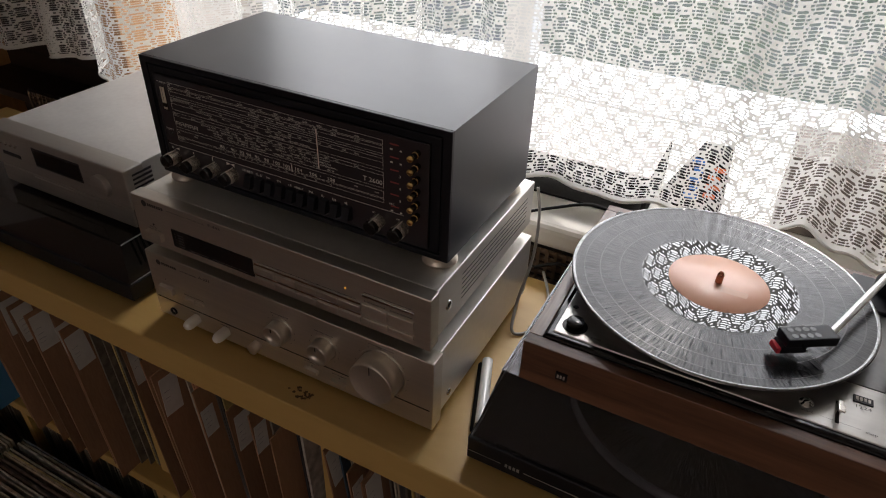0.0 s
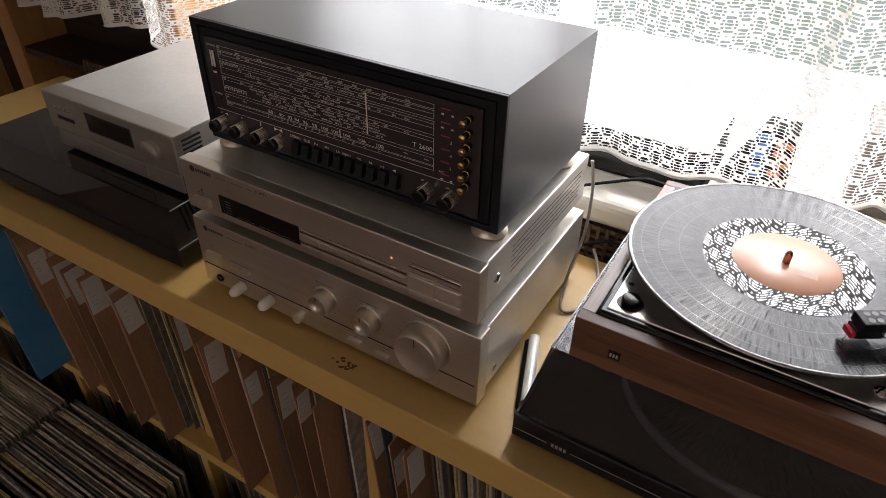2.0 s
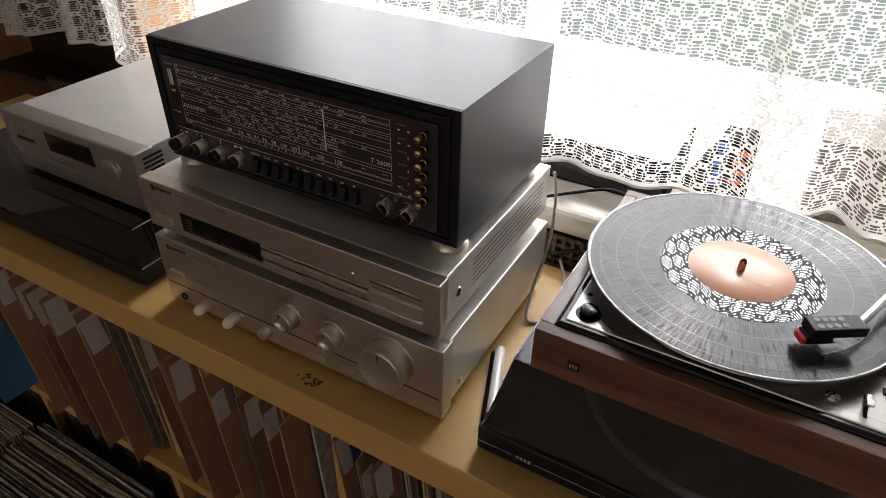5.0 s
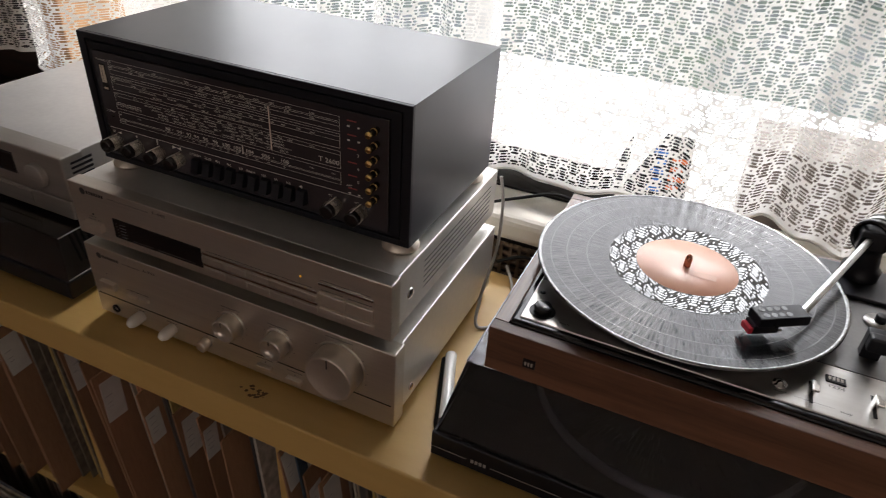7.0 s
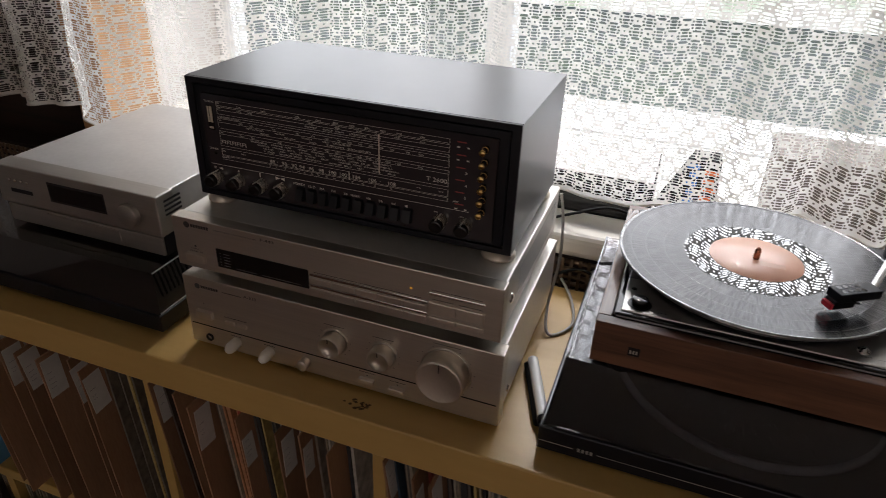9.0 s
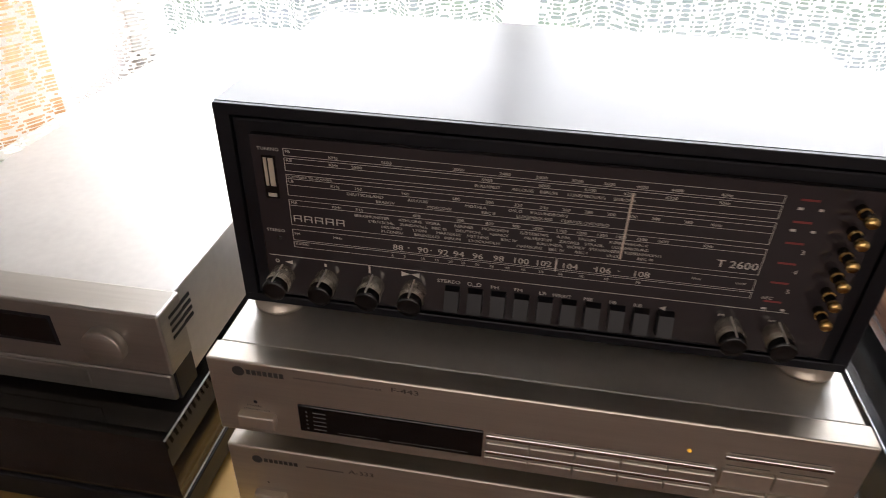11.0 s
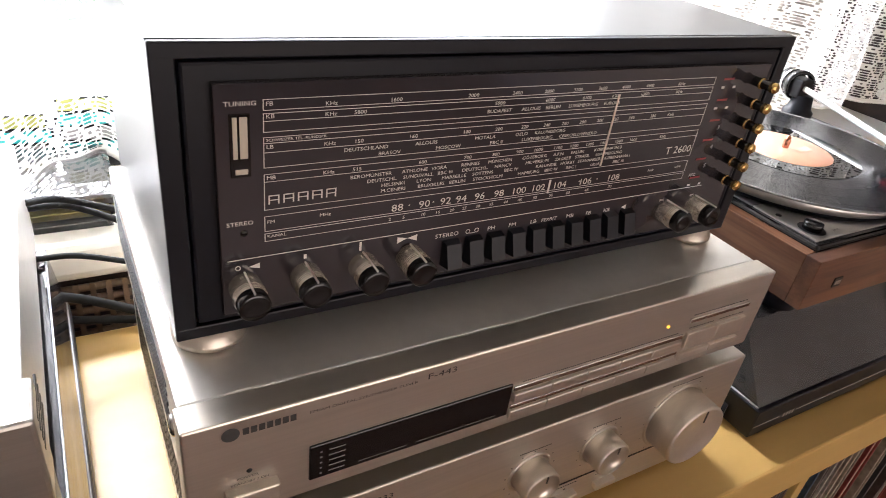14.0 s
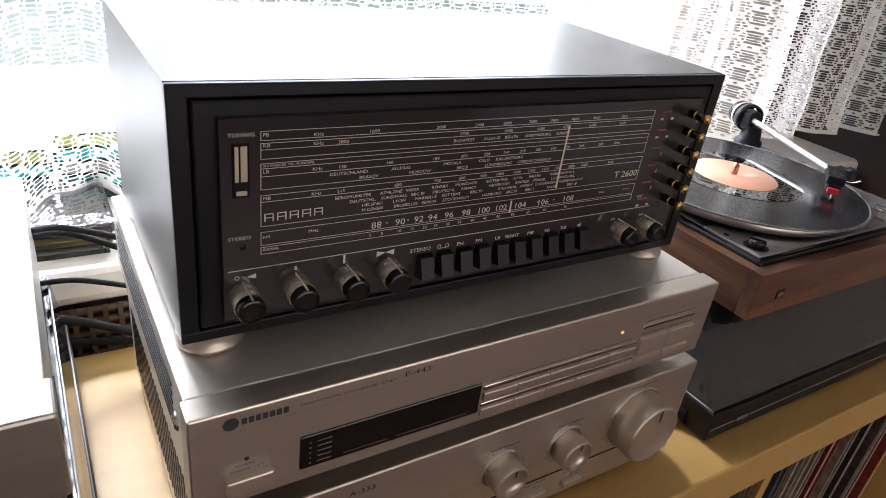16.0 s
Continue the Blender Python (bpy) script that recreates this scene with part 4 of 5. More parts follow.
for x, z, s, text in ((0.0385, 1.0930, 0.0030, "TUNING"), (0.0562, 1.0925, S, "FB"), (0.0562, 1.0868, S, "KB"), (0.0562, 1.0760, 0.0019, "SCHWEIZER TEL.-RUNDSPR."), (0.0562, 1.0726, S, "LB"),
                      (0.0562, 1.0575, S, "MB"), (0.0562, 1.0345, 0.0026, "FM"), (0.0820, 1.0345, 0.0026, "MHz"), (0.0375, 1.0355, 0.0030, "STEREO"), (0.0562, 1.0268, 0.0024, "KANAL"),
                      (0.3160, 1.0450, 0.0072, "T 2600"), (0.3470, 1.0255, 0.0030, "AFC"), (0.3555, 1.0090, 0.0026, "AM"), (0.3260, 1.0090, 0.0026, "FM"), (0.3050, 1.0340, 0.0022, "MHz"), (0.3300, 1.0340, 0.0020, "UKW"),
                      (0.1500, 1.0100, 0.0037, "STEREO"), (0.1850, 1.0095, 0.0037, "PH"), (0.2000, 1.0095, 0.0037, "FM"), (0.2160, 1.0092, 0.0037, "LB"), (0.2245, 1.0090, 0.0033, "FERRIT"), (0.2440, 1.0088, 0.0037, "MB"),
                      (0.2600, 1.0085, 0.0037, "FB"), (0.2750, 1.0085, 0.0037, "KB")):
    put_text(bm, text, x, PY, z, s, width=0.0235 if text == "T 2600" else None)
# the maker's name as blocks, and the scales' ruled boxes
for k in range(5):
    xa = 0.0570 + 0.0070 * k
    put_quad(bm, xa, xa + 0.0052, 1.0488, 1.0494, PY)
    put_quad(bm, xa, xa + 0.0052, 1.0466, 1.0471, PY)
    put_quad(bm, xa, xa + 0.0007, 1.0447, 1.0494, PY)
    put_quad(bm, xa + 0.0045, xa + 0.0052, 1.0447, 1.0494, PY)
LW = 0.00022
for z0, z1, mids in ((1.0905, 1.0953, ()), (1.0805, 1.0890, (1.0855,)), (1.0635, 1.0780, (1.0752, 1.0708)), (1.0420, 1.0602, (1.0564,)), (1.0305, 1.0385, ()), (1.0250, 1.0292, ())):
    for z in (z0, z1, *mids):
        put_quad(bm, 0.055, 0.341, z - LW / 1.4, z + LW / 1.4, PY)
    put_quad(bm, 0.055, 0.0554, z0, z1, PY)
    put_quad(bm, 0.3406, 0.341, z0, z1, PY)
put_quad(bm, 0.037, 0.365, 1.0166, 1.0171, PY)
for k in range(10):
    x = 0.131 + 0.0145 * k
    put_quad(bm, x, x + 0.0008, 1.0335, 1.0343, PY)
# key and knob signs
put_lathe(bm, [(0.0011, 0), (0.0015, 0)], (0.1715, PY, 1.0112), "-Y", 14)
put_lathe(bm, [(0.0011, 0), (0.0015, 0)], (0.1775, PY, 1.0112), "-Y", 14)
put_quad(bm, 0.1725, 0.1765, 1.0096, 1.0100, PY)
bm.faces.new([bm.verts.new(p) for p in ((0.2905, PY, 1.0098), (0.2945, PY, 1.0080), (0.2945, PY, 1.0116))])
bm.faces.new([bm.verts.new(p) for p in ((0.0470, PY, 1.0120), (0.0525, PY, 1.0104), (0.0525, PY, 1.0136))])
bm.faces.new([bm.verts.new(p) for p in ((0.1265, PY, 1.0110), (0.1325, PY, 1.0135), (0.1265, PY, 1.0150))])
bm.faces.new([bm.verts.new(p) for p in ((0.1385, PY, 1.0110), (0.1325, PY, 1.0135), (0.1385, PY, 1.0150))])
put_lathe(bm, [(0.0009, 0), (0.0014, 0)], (0.0420, PY, 1.0122), "-Y", 12)
put_quad(bm, 0.0745, 0.0760, 1.0115, 1.0140, PY)
put_quad(bm, 0.1045, 0.1058, 1.0105, 1.0160, PY)
part("dial_print", bm, M_PRINT, glass)
part("needle", box(0.2605, 0.2616, GY - 0.0009, GY - 0.0004, 1.0430, 1.0880), plain("pale_needle", (0.75, 0.66, 0.58), 0.4), glass, "pale upright tuning needle")
part("needle", box(0.2235, 0.2245, GY - 0.0009, GY - 0.0004, 1.0290, 1.0378), M_PRINT, glass)
tw = part("tuning_window", box(0.0405, 0.0495, GY - 0.0004, GY + 0.001, 1.0600, 1.0895, 0.0003), M_BLACKGLOSS, glass)
M_METER = surf("ivory_meter", (0.70, 0.63, 0.52), (0.50, 0.44, 0.35), 0.3, 0.1, 60, (1, 1, 0.3))
# the narrow left bar paints a tall white reflection in the little window
for xa, xb, za, zb in ((0.0418, 0.0438, 1.0690, 1.0882), (0.0448, 0.0482, 1.0690, 1.0882), (0.0424, 0.0480, 1.0615, 1.0640)):
    part("meter_bar", box(xa, xb, GY - 0.0010, GY - 0.0003, za, zb, 0.0003), M_METER, tw, "ivory tuning meter bar, the narrow left one a painted reflection")
part("stereo_lamp", lathe([(0, 0.0008), (0.0016, 0.0005), (0.0019, 0)], (0.0455, GY, 1.0310), "-Y", 14), M_BLACKGLOSS, glass)
for x in (0.0455, 0.0760, 0.1075, 0.1355, 0.3345, 0.3630):
    kn = part("knob", lathe([(0.0080, 0), (0.0080, 0.0130), (0.0076, 0.0134)], (x, GY, 0.9990), "-Y", 40), M_SATIN, radio, "ribbed chromed knob with a black end")
    bm = bmesh.new()
    for k in range(3):
        put_lathe(bm, [(0.0080, 0.0115 - 0.0012 * k), (0.00835, 0.0111 - 0.0012 * k), (0.0080, 0.0107 - 0.0012 * k)], (x, GY, 0.9990), "-Y", 40)
    part("knurl", bm, M_SATIN, kn)
    part("cap", lathe([(0.0078, 0.0130), (0.0078, 0.0185), (0.0070, 0.0195), (0.0040, 0.0190), (0, 0.0188)], (x, GY, 0.9990), "-Y", 40), M_BLACKGLOSS, kn)
    part("pointer", box(x - 0.0004, x + 0.0004, GY - 0.0192, GY, 1.0066, 1.0076), M_PRINT, kn)
for k in range(10):
    x = 0.1600 + 0.0150 * k
    bm = bmesh.new()
    vs = [bm.verts.new((x + sx * w, GY - d, z)) for sx, w, d, z in (
        (-1, 0.0050, 0, 1.0055), (1, 0.0050, 0, 1.0055), (1, 0.0050, 0, 0.9890), (-1, 0.0050, 0, 0.9890),
        (-1, 0.0046, 0.0050, 1.0045), (1, 0.0046, 0.0050, 1.0045), (1, 0.0046, 0.0095, 0.9910), (-1, 0.0046, 0.0095, 0.9910))]
    for f in ((4, 5, 6, 7), (0, 1, 5, 4), (1, 2, 6, 5), (2, 3, 7, 6), (3, 0, 4, 7)):
        bm.faces.new([vs[i] for i in f])
    bmesh.ops.recalc_face_normals(bm, faces=bm.faces)
    part("push_key", bm, M_BLACK, radio)
for k in range(6):
    z = 1.0920 - 0.0139 * k
    pin = part("preset_knob", lathe([(0.0030, 0), (0.0030, 0.0130), (0.0028, 0.0134)], (0.3775, GY, z), "-Y", 20), M_BLACKGLOSS, radio, "small black tuning pin with gilt tip")
    part("tip", lathe([(0.0028, 0.0130), (0.0035, 0.0134), (0.0035, 0.0165), (0.0026, 0.0175), (0, 0.0172)], (0.3775, GY, z), "-Y", 20), M_GOLD, pin)
    part("collar", lathe([(0.0030, 0.0052), (0.0038, 0.0056), (0.0038, 0.0064), (0.0030, 0.0068)], (0.3775, GY, z), "-Y", 20), M_GOLD, pin)
    bm = bmesh.new()
    put_quad(bm, 0.3490, 0.3590, z + 0.0010, z + 0.0024, PY)
    part("red_mark", bm, M_RED, glass)
    bm = bmesh.new()
    if k in (2, 3, 4):
        put_text(bm, str(k + 1), 0.3590, PY, z - 0.0052, 0.0042)
    else:
        put_quad(bm, 0.3490, 0.3520, z - 0.0046, z - 0.0030, PY)
        put_quad(bm, 0.3600, 0.3625, z - 0.0046, z - 0.0030, PY)
    part("pin_number", bm, M_PRINT, glass)
for x, y in ((0.028, 0.068), (0.393, 0.068), (0.028, 0.245), (0.393, 0.245)):
    part("foot", lathe([(0, 0), (0.0185, 0), (0.0195, 0.001), (0.0195, 0.0040), (0.0175, 0.0055), (0.0175, RZ0 - TZ1), (0, RZ0 - TZ1)], (x, y, TZ1), "Z", 40), M_KNOB, radio, "flat bright metal disc foot")

# the dial and its controls sit a little to one side of the case's middle
SHIFT = {"dial_glass": (-0.003, 0, 0.0005), "knob": (-0.0035, 0, 0.0025), "push_key": (-0.0025, 0, 0.003)}
for ob in radio.children:
    kind_of = ob.name.split(".")[0]
    if kind_of in SHIFT:
        ob.location = SHIFT[kind_of]

# ---- disc player on the old record player ----
deckl = empty("record_player", "dark record player under its closed smoked lid", "record player")
part("plinth", box(-0.505, -0.043, -0.008, 0.345, 0.777, 0.803, 0.002), M_BLACK, deckl)
for x, y in ((-0.46, 0.04), (-0.10, 0.04), (-0.46, 0.30), (-0.10, 0.30)):
    part("foot", lathe(knob_profile(0.018, 0.008, 0.001), (x, y, TOP), "Z"), M_BLACK, deckl)


def hollow_lid(x0, x1, y0, y1, z0, z1, slope, t=0.003, front=None):
    """An open-bottomed lid with sloping sides and real thickness."""
    bm = bmesh.new()
    rings = []
    front = slope if front is None else front
    for s, f, z, i in ((0, 0, z0, 0), (slope, front, z1, 0), (slope, front, z1 - t, t), (0, 0, z0, t)):
        rings.append([bm.verts.new(p) for p in ((x0 + s + i, y0 + f + i, z), (x1 - s - i, y0 + f + i, z), (x1 - s - i, y1 - i, z), (x0 + s + i, y1 - i, z))])
    for a, b in ((0, 1), (2, 3), (3, 0)):
        for k in range(4):
            bm.faces.new((rings[a][k], rings[a][(k + 1) % 4], rings[b][(k + 1) % 4], rings[b][k]))
    bm.faces.new(rings[1])
    bm.faces.new(list(reversed(rings[2])))
    bmesh.ops.recalc_face_normals(bm, faces=bm.faces)
    return bm


def rail(points, r):
    return tube(points, r, 6)


part("lid", hollow_lid(-0.503, -0.045, -0.005, 0.343, 0.804, 0.862, 0.008), M_LIDDARK, deckl, "dark smoked acrylic dust cover")
part("lid_edge", rail([(-0.053, 0.003, 0.8622), (-0.053, 0.17, 0.8622), (-0.053, 0.343, 0.8622)], 0.0010), M_LIDEDGE, deckl)
part("lid_edge", rail([(-0.0455, -0.004, 0.8045), (-0.0455, 0.17, 0.8045), (-0.0455, 0.343, 0.8045)], 0.0012), M_LIDEDGE, deckl)
part("platter", lathe([(0, 0.803), (0.145, 0.803), (0.148, 0.806), (0.148, 0.815), (0.144, 0.818), (0, 0.818)], (-0.30, 0.17, 0), "Z", 64), M_BLACK, deckl)
cd = empty("disc_player", "dark silver disc player with round knob on a smoked lid", "disc player")
CX0, CX1, CY0, CZ0, CZ1 = -0.340, -0.0545, 0.035, 0.869, 0.957
part("casing", box(CX0 + 0.004, CX1 - 0.004, CY0 + 0.03, 0.350, CZ0 + 0.004, CZ1, 0.0015), M_CDTOP, cd)
part("fascia", box(CX0, CX1, CY0, CY0 + 0.032, 0.899, CZ1 + 0.0005, 0.002), M_CDFRONT, cd)
part("lower_fascia", box(CX0 + 0.006, CX1 - 0.004, CY0 + 0.002, CY0 + 0.03, CZ0, 0.8965, 0.002), M_CDFRONT, cd)
cdd = part("display", box(-0.240, -0.146, CY0 - 0.0006, CY0 + 0.003, 0.9185, 0.9425, 0.0006), M_DISPLAY, cd)
part("display_rim", box(-0.243, -0.143, CY0 - 0.0003, CY0 + 0.003, 0.9155, 0.9455, 0.0006), M_BLACK, cd)
part("knob", lathe(knob_profile(0.0165, 0.008, 0.0012), (-0.102, CY0, 0.9250), "-Y", 48), M_CDFRONT, cd)
for k in range(4):
    part("small_button", lathe(knob_profile(0.0022, 0.002, 0.0005), (-0.312 + 0.011 * k, CY0, 0.937), "-Y", 14), M_CHROME, cd)
part("slot_button", box(-0.315, -0.275, CY0 - 0.0008, CY0 + 0.002, 0.918, 0.924, 0.0006), M_BLACK, cd)
part("disc_tray", box(-0.26, -0.13, CY0 + 0.0005, CY0 + 0.01, 0.876, 0.8935, 0.0008), M_CDFRONT, cd)
for k in range(4):
    part("side_rib", box(CX1 - 0.0010, CX1 + 0.0003, CY0 + 0.012, CY0 + 0.044, 0.945 - k * 0.0065, 0.9485 - k * 0.0065, 0.0005, 1), M_BLACK, cd)
part("side_cheek", box(CX1 - 0.003, CX1 - 0.0004, CY0 + 0.004, CY0 + 0.030, CZ0 + 0.002, CZ1 - 0.001, 0.0006), M_BLACK, cd)
for x, y in ((-0.30, 0.06), (-0.09, 0.06), (-0.30, 0.31), (-0.09, 0.31)):
    part("foot", lathe(knob_profile(0.012, CZ0 + 0.004 - 0.862, 0.001), (x, y, 0.862), "Z"), M_BLACK, cd)

# ---- lower record player, lid closed ----
deckr = empty("record_player", "black record player under its closed clear lid, carrying another", "record player")
LX0, LX1, LY0, LY1 = 0.475, 0.905, -0.012, 0.350
part("plinth", box(LX0, LX1, LY0, LY1, 0.773, 0.8055, 0.0015), M_BLACK, deckr)
part("front_line", box(LX0 + 0.002, LX0 + 0.040, LY0 - 0.0004, LY0 + 0.001, 0.7855, 0.7862), M_GREYCABLE, deckr)
part("front_line", box(LX0 + 0.066, LX1 - 0.01, LY0 - 0.0004, LY0 + 0.001, 0.7855, 0.7862), M_GREYCABLE, deckr)
bm = bmesh.new()
for k in range(4):
    put_quad(bm, LX0 + 0.045 + 0.0045 * k, LX0 + 0.0480 + 0.0045 * k, 0.7835, 0.7885, LY0 - 0.0004)
part("maker_mark", bm, M_GREYCABLE, deckr)
for x, y in ((0.51, 0.03), (0.87, 0.03), (0.51, 0.31), (0.87, 0.31)):
    part("foot", lathe(knob_profile(0.016, 0.004, 0.0006), (x, y, TOP), "Z"), M_BLACK, deckr)
lid = part("lid", hollow_lid(LX0 + 0.003, LX1 - 0.003, LY0 + 0.004, LY1 - 0.004, 0.8060, 0.8680, 0.010, front=0.046), M_LID, deckr, "scratched clear acrylic dust cover")
part("lid_edge", rail([(LX0 + 0.013, LY0 + 0.050, 0.8680), (LX0 + 0.013, 0.17, 0.8680), (LX0 + 0.013, LY1 - 0.004, 0.8680)], 0.0009), M_LIDEDGE, lid)
part("lid_edge", rail([(LX0 + 0.003, LY0 + 0.004, 0.8062), (LX0 + 0.003, 0.17, 0.8062), (LX0 + 0.003, LY1 - 0.004, 0.8062)], 0.0010), M_LIDEDGE, lid)
plat = part("platter", lathe([(0, 0.8055), (0.140, 0.8055), (0.150, 0.808), (0.150, 0.818), (0.147, 0.820), (0.1465, 0.8192), (0, 0.8192)], (0.69, 0.158, 0), "Z", 72), M_BLACKGLOSS, deckr)
part("platter_rim", lathe([(0.1475, 0.8203), (0.1515, 0.8203), (0.1525, 0.812), (0.1515, 0.811)], (0.69, 0.158, 0), "Z", 72), M_LIDEDGE, plat, "bright turned platter rim")
under = empty("vinyl_record", "black vinyl record with red label under a clear lid", "record", at=(0.69, 0.158, 0.8204))
part("vinyl", lathe([(0.0, 0.0002), (0.1440, 0.0002), (0.1462, 0.0010), (0.1470, 0.0018), (0.1455, 0.0021), (0.1430, 0.0018), (0.0, 0.0018)], (0, 0, 0), "Z", 96), M_VINYL, under)
part("label", lathe([(0.0035, 0.0023), (0.0500, 0.0023), (0.0503, 0.0019)], (0, 0, 0), "Z", 48), plain("red_label", (0.46, 0.045, 0.04), 0.5), under, "red paper label")
part("platter_spindle", lathe([(0.0034, 0.8192), (0.0034, 0.8290), (0.0020, 0.8310), (0, 0.8312)], (0.69, 0.158, 0), "Z", 18), M_CHROME, plat)

# ---- upper record player with the spinning disc ----
deck = empty("record_player", "vintage record player in a walnut plinth playing a record", "record player")
PX0, PX1, PY0, PY1, PZ0, PZ1 = 0.5135, 0.889, 0.0155, 0.314, 0.890, 0.940
T = 0.014
part("front_board", box(PX0, PX1, PY0, PY0 + T, PZ0, PZ1, 0.0008), M_PLINTH, deck, "walnut veneered board")
part("rear_board", box(PX0, PX1, PY1 - T, PY1, PZ0, PZ1, 0.0008), M_PLINTH, deck)
M_PLINTHY = wood("walnut_veneer_side", (0.19, 0.088, 0.048), (0.080, 0.034, 0.020), 0.26, 5, "Y", coat=0.3)
part("side_board", box(PX0, PX0 + T, PY0 + T, PY1 - T, PZ0, PZ1, 0.0008), M_PLINTHY, deck)
part("side_board", box(PX1 - T, PX1, PY0 + T, PY1 - T, PZ0, PZ1, 0.0008), M_PLINTHY, deck)
part("bottom_board", box(PX0 + T, PX1 - T, PY0 + T, PY1 - T, PZ0 + 0.002, PZ0 + 0.006), M_BLACK, deck)
for x, y in ((0.545, 0.05), (0.855, 0.05), (0.545, 0.28), (0.855, 0.28)):
    part("foot", lathe(knob_profile(0.015, PZ0 + 0.002 - 0.868, 0.001), (x, y, 0.868), "Z"), M_BLACK, deck)
part("chassis", box(PX0 + 0.0145, PX1 - 0.0145, PY0 + 0.0145, PY1 - 0.0145, 0.930, 0.9440, 0.0035, 3), M_BLACKGLOSS, deck)
mark = part("front_badge", box(0.5500, 0.5620, PY0 - 0.0010, PY0 + 0.0005, 0.9070, 0.9170, 0.0003, 1), M_BLACK, deck, "small black maker's badge")
bm = bmesh.new()
for k in range(3):
    put_quad(bm, 0.5518 + 0.0030 * k, 0.5538 + 0.0030 * k, 0.9098, 0.9142, PY0 - 0.0013)
part("badge_letters", bm, M_GREYCABLE, mark)
DZ = 0.9455
plate = part("deck_plate", box(PX0 + 0.022, PX1 - 0.022, PY0 + 0.022, PY0 + 0.090, 0.943, DZ, 0.0008), M_DECK, deck, "satin silver control plate")
part("deck_field", box(PX0 + 0.022, PX1 - 0.022, PY0 + 0.091, PY1 - 0.022, 0.943, DZ - 0.0003, 0.0008), surf("grey_deck_lacquer", (0.20, 0.20, 0.20), (0.17, 0.17, 0.17), 0.35, 0.5, 200), deck)
SPX, SPY = 0.665, 0.1735
platter = part("platter", lathe([(0, 0.9455), (0.131, 0.9455), (0.1345, 0.948), (0.1345, 0.9600), (0.132, 0.9615), (0, 0.9615)], (SPX, SPY, 0), "Z", 96), M_BLACK, deck)
part("platter_rim", lathe([(0.1345, 0.9495), (0.1352, 0.9500), (0.1352, 0.9585), (0.1345, 0.9590)], (SPX, SPY, 0), "Z", 96), M_DECK, platter)
part("spindle", lathe([(0.0036, 0.960), (0.0036, 0.9735), (0.0026, 0.9765), (0.0012, 0.9780), (0, 0.9782)], (SPX, SPY, 0), "Z", 20), surf("copper_red_spindle", (0.50, 0.20, 0.12), (0.30, 0.12, 0.08), 0.25, 0.8), platter)
strobe = part("speed_knob", lathe(knob_profile(0.0085, 0.0075, 0.001), (0.552, 0.054, DZ), "Z", 32), M_BLACKGLOSS, deck)
part("knob_scale", lathe([(0, DZ + 0.0003), (0.0125, DZ + 0.0003)], (0.552, 0.054, 0), "Z", 32), M_BLACK, deck)
part("deck_screw", lathe([(0.003, DZ), (0.0024, DZ + 0.0008), (0, DZ + 0.0010)], (0.5435, 0.083, 0), "Z", 16), M_BLACK, deck)
bm = bmesh.new()
put_text(bm, "start", 0.757, 0.0470, DZ + 0.0003, 0.0045, "deck")
put_text(bm, "stop", 0.807, 0.0455, DZ + 0.0003, 0.0045, "deck")
put_text(bm, "1224", 0.7985, 0.0740, DZ + 0.0003, 0.0058, "deck")
put_text(bm, "pitch", 0.571, 0.0445, DZ + 0.0003, 0.0040, "deck")
put_flat(bm, 0.772, 0.804, 0.0475, 0.0478, DZ + 0.0003)
part("deck_print", bm, M_GREYPRINT, plate)
badge = part("badge", box(0.7975, 0.8135, 0.0810, 0.0900, DZ - 0.0005, DZ + 0.0012, 0.0004), M_BLACK, deck, "small black maker's badge")
bm = bmesh.new()
for k in range(4):
    put_flat(bm, 0.7995 + 0.0032 * k, 0.8017 + 0.0032 * k, 0.0832, 0.0878, DZ + 0.0015)
part("badge_letters", bm, M_PRINT, badge)
part("start_button", lathe([(0.006, 0), (0.006, 0.0015), (0.0035, 0.0015), (0.0035, 0.004), (0, 0.0042)], (0.7610, 0.0570, DZ), "Z", 24), M_CHROME, deck)
for x, y in ((0.7855, 0.060), (0.8335, 0.066)):
    slot = part("lever_slot", box(x - 0.0015, x + 0.0015, y - 0.014, y + 0.014, DZ, DZ + 0.0004), M_BLACK, deck)
    bm = put_box(bmesh.new(), x - 0.0022, x + 0.0022, y - 0.004, y + 0.005, DZ, DZ + 0.010, 0.0008)
    put_box(bm, x - 0.0022, x + 0.0035, y - 0.010, y - 0.002, DZ + 0.0085, DZ + 0.0115, 0.0008)
    part("lever", bm, M_CHROME, deck)

record = empty("vinyl_record", "black vinyl record with salmon label lying on the platter", "record", at=(SPX, SPY, 0.9615))
part("vinyl", lathe([(0.0, 0.0002), (0.0595, 0.0002), (0.0600, 0.0021), (0.0602, 0.0022), (0.0610, 0.0022), (0.100, 0.0022), (0.1465, 0.0022), (0.1475, 0.0022), (0.1490, 0.0026), (0.1500, 0.0022), (0.1505, 0.0014), (0.148, 0.0002), (0.10, 0.0)], (0, 0, 0), "Z", 128), M_VINYL, record)
part("run_out", lathe([(0.0505, 0.0026), (0.0605, 0.0026), (0.0780, 0.0026)], (0, 0, 0), "Z", 96), M_RUNOUT, record, "smooth mirror-like run-out band")
part("label", lathe([(0.0035, 0.0029), (0.0500, 0.0029), (0.0503, 0.0026)], (0, 0, 0), "Z", 64), M_LABEL, record)
bm = bmesh.new()
put_flat(bm, 0.004, 0.030, -0.016, -0.006, 0.0032)
part("label_print", bm, plain("pale_label_print", (0.80, 0.47, 0.34), 0.5), record)
